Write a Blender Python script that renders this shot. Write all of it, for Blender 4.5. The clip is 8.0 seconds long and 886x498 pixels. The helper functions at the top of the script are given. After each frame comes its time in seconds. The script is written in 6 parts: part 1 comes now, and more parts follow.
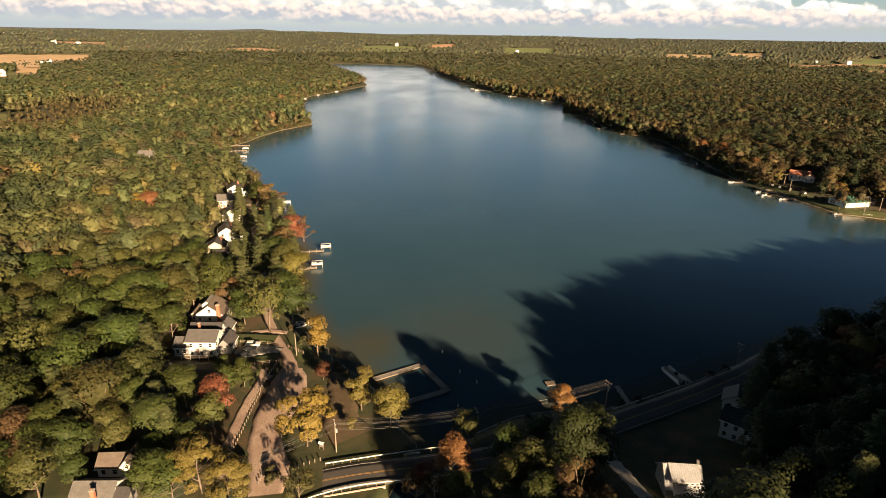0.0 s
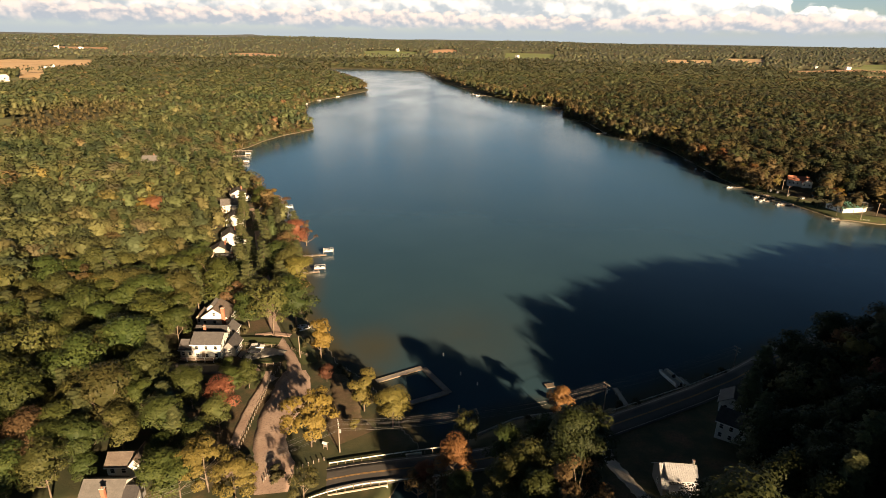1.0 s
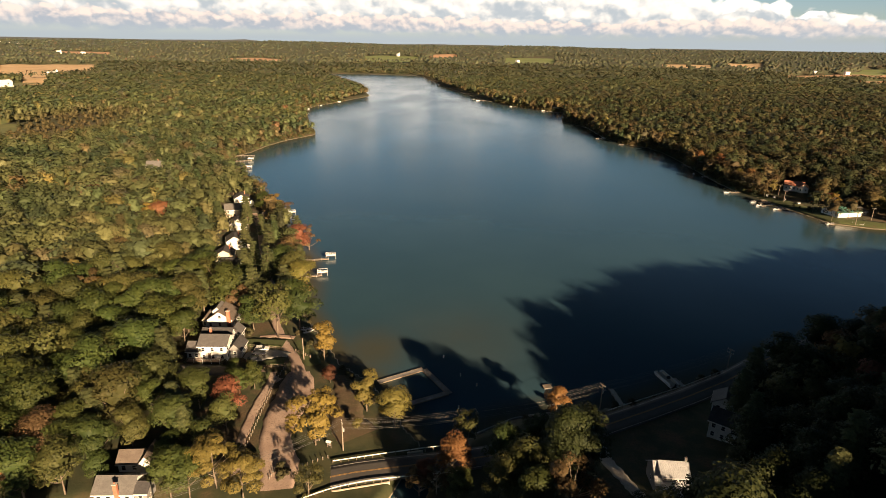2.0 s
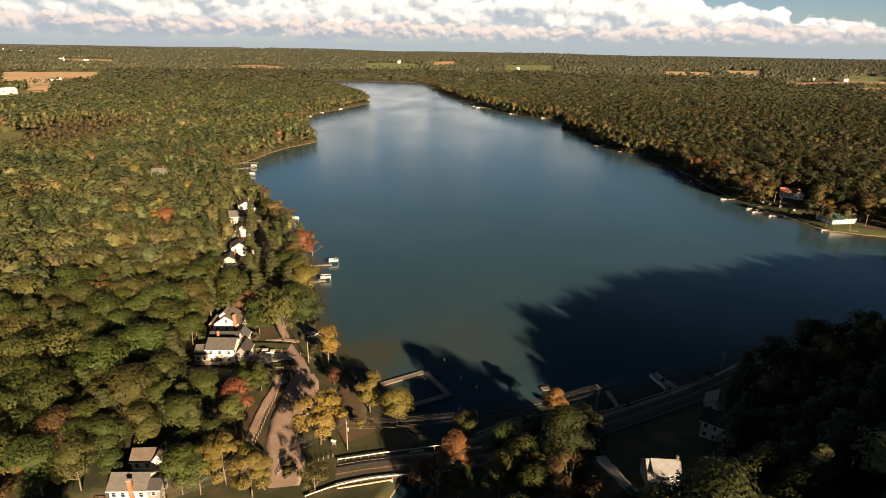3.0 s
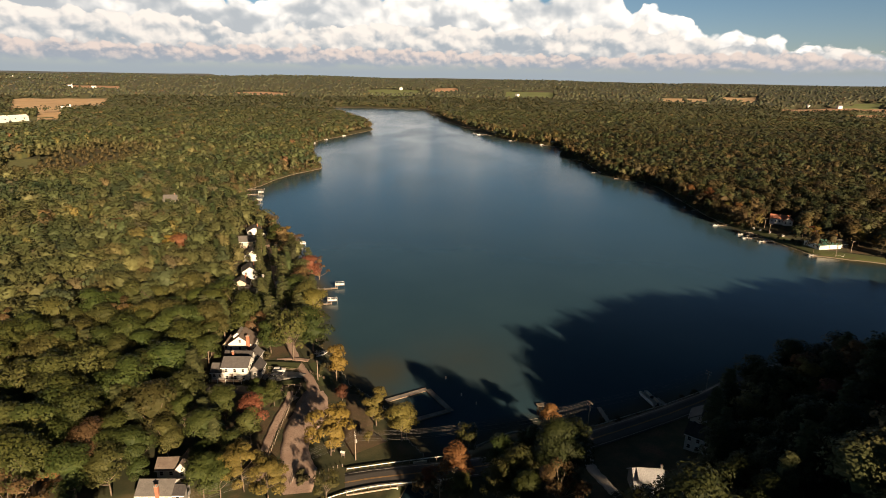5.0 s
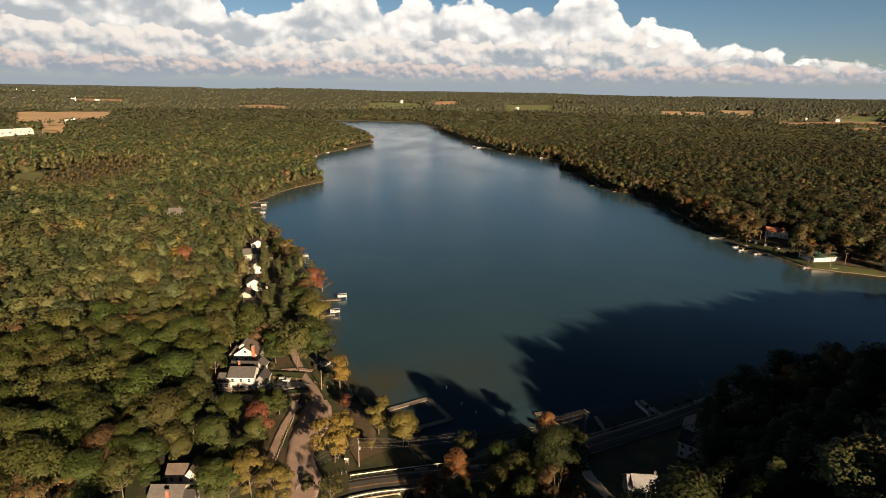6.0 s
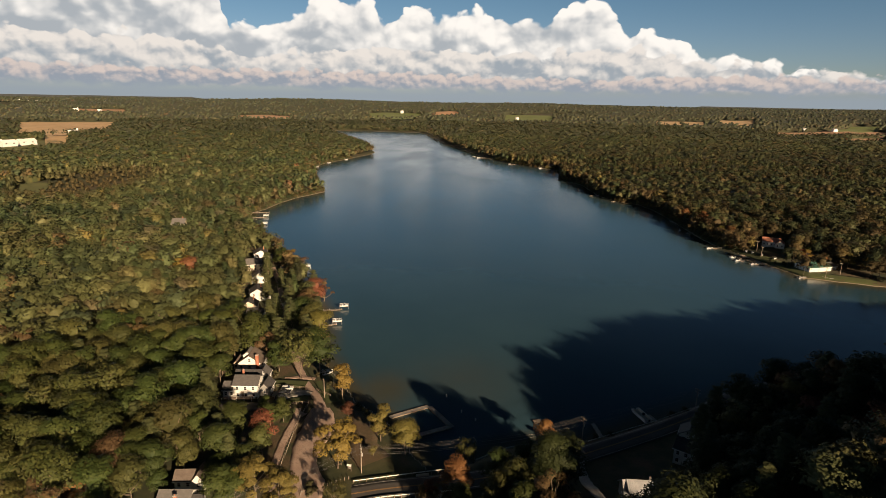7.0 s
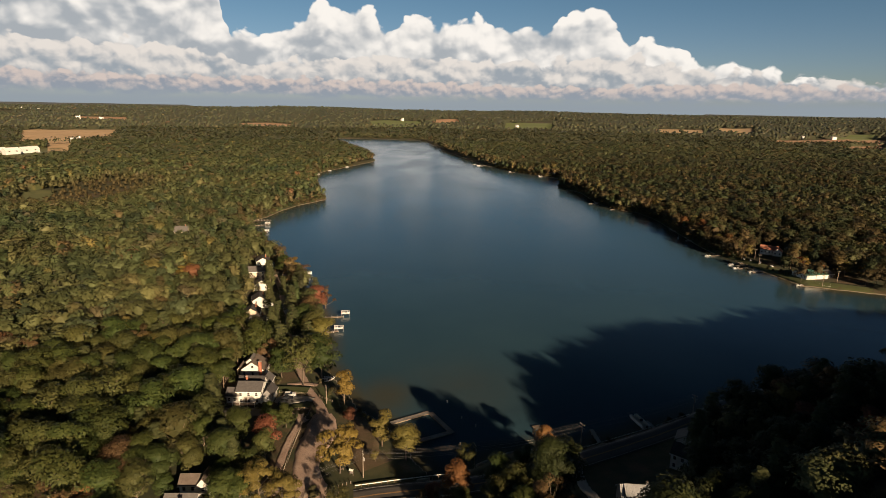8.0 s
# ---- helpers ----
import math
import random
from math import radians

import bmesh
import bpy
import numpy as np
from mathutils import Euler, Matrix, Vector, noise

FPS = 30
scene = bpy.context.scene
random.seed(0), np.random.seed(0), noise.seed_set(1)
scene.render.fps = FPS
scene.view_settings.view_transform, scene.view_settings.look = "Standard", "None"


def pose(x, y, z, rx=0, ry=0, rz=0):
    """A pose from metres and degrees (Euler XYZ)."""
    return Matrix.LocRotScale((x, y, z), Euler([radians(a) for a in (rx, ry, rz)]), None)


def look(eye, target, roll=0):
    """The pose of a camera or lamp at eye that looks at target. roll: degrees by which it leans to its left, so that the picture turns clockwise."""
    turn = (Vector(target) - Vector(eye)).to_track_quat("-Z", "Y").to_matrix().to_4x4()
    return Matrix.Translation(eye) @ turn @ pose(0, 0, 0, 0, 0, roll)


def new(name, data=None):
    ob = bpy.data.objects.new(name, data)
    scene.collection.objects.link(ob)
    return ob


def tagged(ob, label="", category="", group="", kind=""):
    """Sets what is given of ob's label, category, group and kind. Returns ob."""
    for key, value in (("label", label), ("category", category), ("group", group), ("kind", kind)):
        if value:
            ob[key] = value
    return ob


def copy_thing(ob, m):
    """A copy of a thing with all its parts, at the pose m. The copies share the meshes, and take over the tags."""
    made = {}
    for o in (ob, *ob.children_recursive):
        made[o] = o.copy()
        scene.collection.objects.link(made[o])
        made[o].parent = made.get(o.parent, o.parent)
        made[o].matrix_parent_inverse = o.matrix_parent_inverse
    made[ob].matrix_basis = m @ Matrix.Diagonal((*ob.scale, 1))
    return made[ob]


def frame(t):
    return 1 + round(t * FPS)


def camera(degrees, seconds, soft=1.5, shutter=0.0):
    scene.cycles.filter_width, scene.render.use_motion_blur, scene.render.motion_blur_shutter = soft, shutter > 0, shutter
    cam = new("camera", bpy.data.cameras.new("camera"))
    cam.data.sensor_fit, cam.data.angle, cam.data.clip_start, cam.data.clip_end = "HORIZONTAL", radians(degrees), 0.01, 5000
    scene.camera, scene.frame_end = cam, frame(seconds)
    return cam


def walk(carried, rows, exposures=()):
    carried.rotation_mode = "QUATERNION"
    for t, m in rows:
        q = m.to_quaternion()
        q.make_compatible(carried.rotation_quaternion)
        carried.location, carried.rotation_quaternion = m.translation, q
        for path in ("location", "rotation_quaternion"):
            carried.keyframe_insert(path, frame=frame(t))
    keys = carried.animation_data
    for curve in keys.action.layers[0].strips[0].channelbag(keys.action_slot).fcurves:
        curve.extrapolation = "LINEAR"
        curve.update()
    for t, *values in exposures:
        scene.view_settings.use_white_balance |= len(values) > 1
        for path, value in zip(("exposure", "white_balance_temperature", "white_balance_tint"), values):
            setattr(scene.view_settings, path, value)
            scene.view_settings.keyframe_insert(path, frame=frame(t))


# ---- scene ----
cam = camera(75.86, 8.0, soft=0.8)
walk(cam, [
    (0.0, look((0.00, 0.00, 100.00), (-0.02, 187.07, 29.24), 0.92)),
    (0.5, look((-0.17, -1.47, 100.51), (-0.26, 185.85, 30.44), 0.95)),
    (1.0, look((-0.24, -3.15, 101.13), (-0.48, 184.47, 31.85), 0.96)),
    (1.5, look((-0.19, -5.23, 101.94), (-0.53, 182.63, 33.32), 0.97)),
    (3.0, look((-0.32, -13.12, 104.86), (-0.95, 175.69, 38.90), 0.94)),
    (3.5, look((-0.43, -16.29, 105.96), (-1.16, 173.08, 41.62), 0.97)),
    (4.0, look((-0.48, -19.62, 107.15), (-1.31, 170.45, 44.92), 0.97)),
    (4.5, look((-0.51, -22.92, 108.40), (-1.46, 167.83, 48.26), 0.98)),
    (5.0, look((-0.56, -26.14, 109.58), (-1.62, 165.27, 51.58), 0.97)),
    (6.5, look((-0.70, -34.85, 112.90), (-2.00, 158.18, 60.56), 0.96)),
    (7.0, look((-0.73, -37.02, 113.77), (-2.09, 156.39, 62.89), 0.96)),
    (7.5, look((-0.79, -38.85, 114.44), (-2.24, 154.91, 64.91), 0.97)),
    (8.0, look((-0.84, -40.50, 115.03), (-2.32, 153.54, 66.60), 0.98)),
], exposures=[(0.0, 1.64, 6950, 10), (4.0, 1.30, 6750, 10), (6.5, 0.95, 6550, 10), (8.0, 0.80, 6500, 10)])

# ---- light ----
SUN_AZ, SUN_EL = radians(151.2), radians(16.3)
sun = new("sun", bpy.data.lights.new("sun", "SUN"))
sun.data.energy, sun.data.angle, sun.data.color = 5.0, radians(0.9), (1.0, 0.73, 0.46)
to_sun = Vector((math.sin(SUN_AZ) * math.cos(SUN_EL), math.cos(SUN_AZ) * math.cos(SUN_EL), math.sin(SUN_EL)))
sun.matrix_world = look(to_sun * 400, (0, 0, 0))


class Net:
    """A small builder of shader nodes."""

    def __init__(self, tree):
        self.t = tree

    def add(self, kind, **props):
        n = self.t.nodes.new(kind)
        for k, v in props.items():
            setattr(n, k, v)
        return n

    def link(self, a, b):
        self.t.links.new(a, b)

    def put(self, socket, v):
        if hasattr(v, "is_output"):
            self.t.links.new(v, socket)
        else:
            socket.default_value = v

    def math(self, op, a, b=0.0, c=None, clamp=False):
        n = self.add("ShaderNodeMath", operation=op, use_clamp=clamp)
        self.put(n.inputs[0], a)
        self.put(n.inputs[1], b)
        if c is not None:
            self.put(n.inputs[2], c)
        return n.outputs[0]

    def step(self, v, lo, hi, to0=0.0, to1=1.0):
        n = self.add("ShaderNodeMapRange", interpolation_type="SMOOTHSTEP")
        for i, x in enumerate((v, lo, hi, to0, to1)):
            self.put(n.inputs[i], x)
        return n.outputs[0]

    def mix(self, f, a, b, blend="MIX"):
        n = self.add("ShaderNodeMix", data_type="RGBA", blend_type=blend)
        self.put(n.inputs[0], f)
        self.put(n.inputs[6], (*a, 1) if isinstance(a, tuple) else a)
        self.put(n.inputs[7], (*b, 1) if isinstance(b, tuple) else b)
        return n.outputs[2]

    def noise(self, vec, scale, detail=4.0, rough=0.55, warp=0.0):
        n = self.add("ShaderNodeTexNoise")
        if vec is not None:
            self.link(vec, n.inputs["Vector"])
        n.inputs["Scale"].default_value, n.inputs["Detail"].default_value = scale, detail
        n.inputs["Roughness"].default_value, n.inputs["Distortion"].default_value = rough, warp
        return n.outputs[0]

    def join(self, x, y, z):
        n = self.add("ShaderNodeCombineXYZ")
        for i, v in enumerate((x, y, z)):
            self.put(n.inputs[i], v)
        return n.outputs[0]

    def curve(self, v, pts):
        n = self.add("ShaderNodeValToRGB")
        n.color_ramp.interpolation = "EASE"
        el = n.color_ramp.elements
        while len(el) < len(pts):
            el.new(0.5)
        for e, (p, h) in zip(el, pts):
            e.position, e.color = p, (h, h, h, 1)
        self.put(n.inputs[0], v)
        return n.outputs[0]


# Sky: blue low down, dimmed overhead to cut fill light; a bank of cumulus standing over the horizon.
world = bpy.data.worlds.new("world")
scene.world = world
world.use_nodes = True
world.node_tree.nodes.clear()
w = Net(world.node_tree)
sky = w.add("ShaderNodeTexSky", sky_type="NISHITA", sun_disc=False, sun_elevation=SUN_EL, sun_rotation=SUN_AZ, air_density=1.0, dust_density=0.1, ozone_density=1.4)
direction = w.add("ShaderNodeTexCoord").outputs["Generated"]
xyz = w.add("ShaderNodeSeparateXYZ")
w.link(direction, xyz.inputs[0])
az = w.math("MULTIPLY", w.math("ARCTAN2", xyz.outputs[0], xyz.outputs[1]), 57.29578)
el = w.math("MULTIPLY", w.math("ARCSINE", xyz.outputs[2]), 57.29578)
azn = w.math("DIVIDE", w.math("ADD", az, 60.0), 120.0, clamp=True)
# multiplier drops above 13 degrees, out of view, to deepen the shade
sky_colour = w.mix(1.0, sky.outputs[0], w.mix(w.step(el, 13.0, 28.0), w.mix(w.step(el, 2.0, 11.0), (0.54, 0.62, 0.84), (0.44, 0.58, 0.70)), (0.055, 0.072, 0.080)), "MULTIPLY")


def billows(p, scale):
    """Cauliflower relief: rounded cells at three sizes on warped coordinates, about 0 to 1."""
    warp = w.add("ShaderNodeTexNoise")
    warp.inputs["Scale"].default_value, warp.inputs["Detail"].default_value = 0.8 * scale, 3.0
    w.link(p, warp.inputs["Vector"])
    shift = w.add("ShaderNodeVectorMath", operation="MULTIPLY_ADD")
    w.link(warp.outputs["Color"], shift.inputs[0])
    shift.inputs[1].default_value = (0.9 / scale, 0.9 / scale, 0.0)
    w.link(p, shift.inputs[2])
    total = None
    for k, part_of in ((1.0, 0.70), (2.5, 0.23), (6.0, 0.07)):
        v = w.add("ShaderNodeTexVoronoi", feature="SMOOTH_F1")
        v.inputs["Scale"].default_value, v.inputs["Smoothness"].default_value = scale * k, 0.35
        w.link(shift.outputs[0], v.inputs["Vector"])
        q = w.math("MULTIPLY", w.math("SUBTRACT", 0.85, v.outputs["Distance"]), part_of)
        total = q if total is None else w.math("ADD", total, q)
    return total


def cloud_layer(below, tops, base, size, seed, lit, shade, ragged, lo=-0.15, grey=0.48):
    """One row of cumulus: tops gives the height of its crest in degrees / 20 along the horizon."""
    crest = w.math("MULTIPLY", w.curve(azn, [(0.0, 0.10)] + [((90.0 * a + 15.0) / 120.0, h) for a, h in tops] + [(1.0, 0.09)]), 20.0)
    u, v = w.math("DIVIDE", az, size), w.math("DIVIDE", el, size * 0.8)
    puff = billows(w.join(u, v, seed), 0.9)
    puff_off = billows(w.join(w.math("ADD", u, 0.16), w.math("ADD", v, 0.34), seed), 0.9)
    masses = w.noise(w.join(u, w.math("MULTIPLY", v, 1.6), seed + 3.0), 0.45, 3.0, 0.5)
    dens = w.math("ADD", w.math("SUBTRACT", crest, el), w.math("MULTIPLY", w.math("SUBTRACT", puff, 0.42), ragged))
    low_edge = w.math("ADD", el, w.math("MULTIPLY", w.math("SUBTRACT", masses, 0.5), 1.6))
    cover = w.math("MULTIPLY", w.step(dens, -0.10, 0.22), w.step(low_edge, base, base + 0.7))
    relief = w.math("MULTIPLY", w.math("SUBTRACT", puff, puff_off), 1.3)
    height = w.math("DIVIDE", w.math("SUBTRACT", el, base), w.math("MAXIMUM", w.math("SUBTRACT", crest, base), 0.5))
    dull = w.step(masses, 0.46, 0.70, 0.0, grey)
    glow = w.math("SUBTRACT", w.math("ADD", w.math("MULTIPLY", height, 0.88), w.math("ADD", relief, w.math("MULTIPLY", puff, 0.50))), dull)
    colour = w.mix(w.step(glow, lo + 0.18, 1.08), shade, lit)
    return w.mix(cover, below, colour)


K = 12.5
far_white = (0.97 * K, 0.92 * K, 0.855 * K)
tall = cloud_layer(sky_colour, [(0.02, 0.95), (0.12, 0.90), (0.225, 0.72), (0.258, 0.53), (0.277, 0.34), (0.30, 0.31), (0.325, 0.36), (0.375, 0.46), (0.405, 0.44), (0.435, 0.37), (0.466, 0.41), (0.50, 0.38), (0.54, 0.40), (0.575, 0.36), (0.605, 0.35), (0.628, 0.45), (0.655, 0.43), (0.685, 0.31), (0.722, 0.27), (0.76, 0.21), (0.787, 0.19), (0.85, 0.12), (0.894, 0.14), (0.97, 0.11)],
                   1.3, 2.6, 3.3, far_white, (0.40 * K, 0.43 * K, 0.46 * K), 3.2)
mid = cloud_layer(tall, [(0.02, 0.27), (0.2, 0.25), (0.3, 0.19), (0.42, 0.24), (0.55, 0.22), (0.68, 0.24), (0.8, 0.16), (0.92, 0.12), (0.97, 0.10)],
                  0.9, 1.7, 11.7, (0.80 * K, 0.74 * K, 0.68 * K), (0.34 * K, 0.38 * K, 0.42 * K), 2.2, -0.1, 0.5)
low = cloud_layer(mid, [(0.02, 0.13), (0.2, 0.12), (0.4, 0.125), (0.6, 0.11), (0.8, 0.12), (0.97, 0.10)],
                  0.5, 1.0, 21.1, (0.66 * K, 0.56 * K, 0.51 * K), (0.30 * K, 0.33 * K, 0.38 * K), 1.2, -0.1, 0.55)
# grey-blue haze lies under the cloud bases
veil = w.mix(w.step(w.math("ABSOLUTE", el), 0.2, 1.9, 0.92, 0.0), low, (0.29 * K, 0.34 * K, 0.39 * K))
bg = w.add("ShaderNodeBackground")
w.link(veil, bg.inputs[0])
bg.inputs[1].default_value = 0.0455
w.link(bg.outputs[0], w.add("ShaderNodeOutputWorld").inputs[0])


# ---- materials ----
def material(name, colours, scale=1.0, rough=0.8, metal=0.0, bump=0.0, bump_scale=None, spread=0.0, coat=0.0, fine=None, rough_var=0.0):
    """A surface of two or three colours mixed by noise at two scales, with fine relief; spread varies it from thing to thing."""
    m = bpy.data.materials.new(name)
    m.use_nodes = True
    n = Net(m.node_tree)
    bsdf = m.node_tree.nodes["Principled BSDF"]
    geo = n.add("ShaderNodeNewGeometry").outputs["Position"]
    big = n.noise(geo, scale, 4.0, 0.6)
    small = n.noise(geo, fine or scale * 9.0, 3.0, 0.6)
    col = n.mix(n.step(big, 0.32, 0.68), colours[0], colours[1])
    if len(colours) > 2:
        col = n.mix(n.step(small, 0.45, 0.72), col, colours[2])
    if spread:
        info = n.add("ShaderNodeObjectInfo").outputs["Random"]
        hsv = n.add("ShaderNodeHueSaturation")
        n.link(n.math("MULTIPLY_ADD", info, spread * 0.10, 0.5 - spread * 0.05), hsv.inputs["Hue"])
        n.link(n.math("MULTIPLY_ADD", n.math("FRACT", n.math("MULTIPLY", info, 7.31)), spread, 1.0 - spread * 0.5), hsv.inputs["Value"])
        n.link(col, hsv.inputs["Color"])
        col = hsv.outputs[0]
    n.link(col, bsdf.inputs["Base Color"])
    bsdf.inputs["Roughness"].default_value, bsdf.inputs["Metallic"].default_value = rough, metal
    if rough_var:
        n.link(n.math("MULTIPLY_ADD", small, rough_var, rough - rough_var * 0.5), bsdf.inputs["Roughness"])
    if coat:
        bsdf.inputs["Coat Weight"].default_value = coat
    if bump:
        b = n.add("ShaderNodeBump")
        b.inputs["Strength"].default_value, b.inputs["Distance"].default_value = 0.6, bump
        n.link(n.noise(geo, bump_scale or scale * 9.0, 4.0, 0.65), b.inputs["Height"])
        n.link(b.outputs[0], bsdf.inputs["Normal"])
    return m


LEAF = 0.64


def foliage(name, dark, light, spread=0.5, tint=False):
    """Leaves: colour varies leaf by leaf, clump by clump and tree by tree; a little light shines through."""
    m = bpy.data.materials.new(name)
    m.use_nodes = True
    dark, light = tuple(c * LEAF for c in dark), tuple(c * LEAF for c in light)
    n = Net(m.node_tree)
    bsdf = m.node_tree.nodes["Principled BSDF"]
    g = n.add("ShaderNodeNewGeometry")
    clump = n.noise(g.outputs["Position"], 0.35, 2.0)
    f = n.math("MULTIPLY_ADD", g.outputs["Random Per Island"], 0.65, n.math("MULTIPLY_ADD", clump, 0.8, -0.3), clamp=True)
    col = n.mix(f, dark, light)
    hsv = n.add("ShaderNodeHueSaturation")
    if tint:
        a = n.add("ShaderNodeAttribute", attribute_name="tint")
        n.link(a.outputs["Color"], hsv.inputs["Color"])
        sprays = n.noise(g.outputs["Position"], 0.9, 3.0, 0.7)
        soft_f = n.math("MULTIPLY_ADD", g.outputs["Random Per Island"], 0.05, n.math("MULTIPLY_ADD", clump, 0.5, n.math("MULTIPLY_ADD", sprays, 0.9, -0.45)), clamp=True)
        val = n.math("MULTIPLY_ADD", soft_f, 0.95, 0.58)
        b = n.add("ShaderNodeBump")
        b.inputs["Strength"].default_value, b.inputs["Distance"].default_value = 0.45, 0.5
        n.link(sprays, b.inputs["Height"])
        n.link(b.outputs[0], bsdf.inputs["Normal"])
        n.link(val, hsv.inputs["Value"])
    else:
        info = n.add("ShaderNodeObjectInfo").outputs["Random"]
        n.link(n.math("MULTIPLY_ADD", info, spread * 0.09, 0.5 - spread * 0.045), hsv.inputs["Hue"])
        n.link(n.math("MULTIPLY_ADD", n.math("FRACT", n.math("MULTIPLY", info, 7.31)), spread, 1.0 - spread * 0.5), hsv.inputs["Value"])
        n.link(col, hsv.inputs["Color"])
    n.link(hsv.outputs[0], bsdf.inputs["Base Color"])
    bsdf.inputs["Roughness"].default_value = 0.7
    bsdf.inputs["Specular IOR Level"].default_value = 0.25
    return m


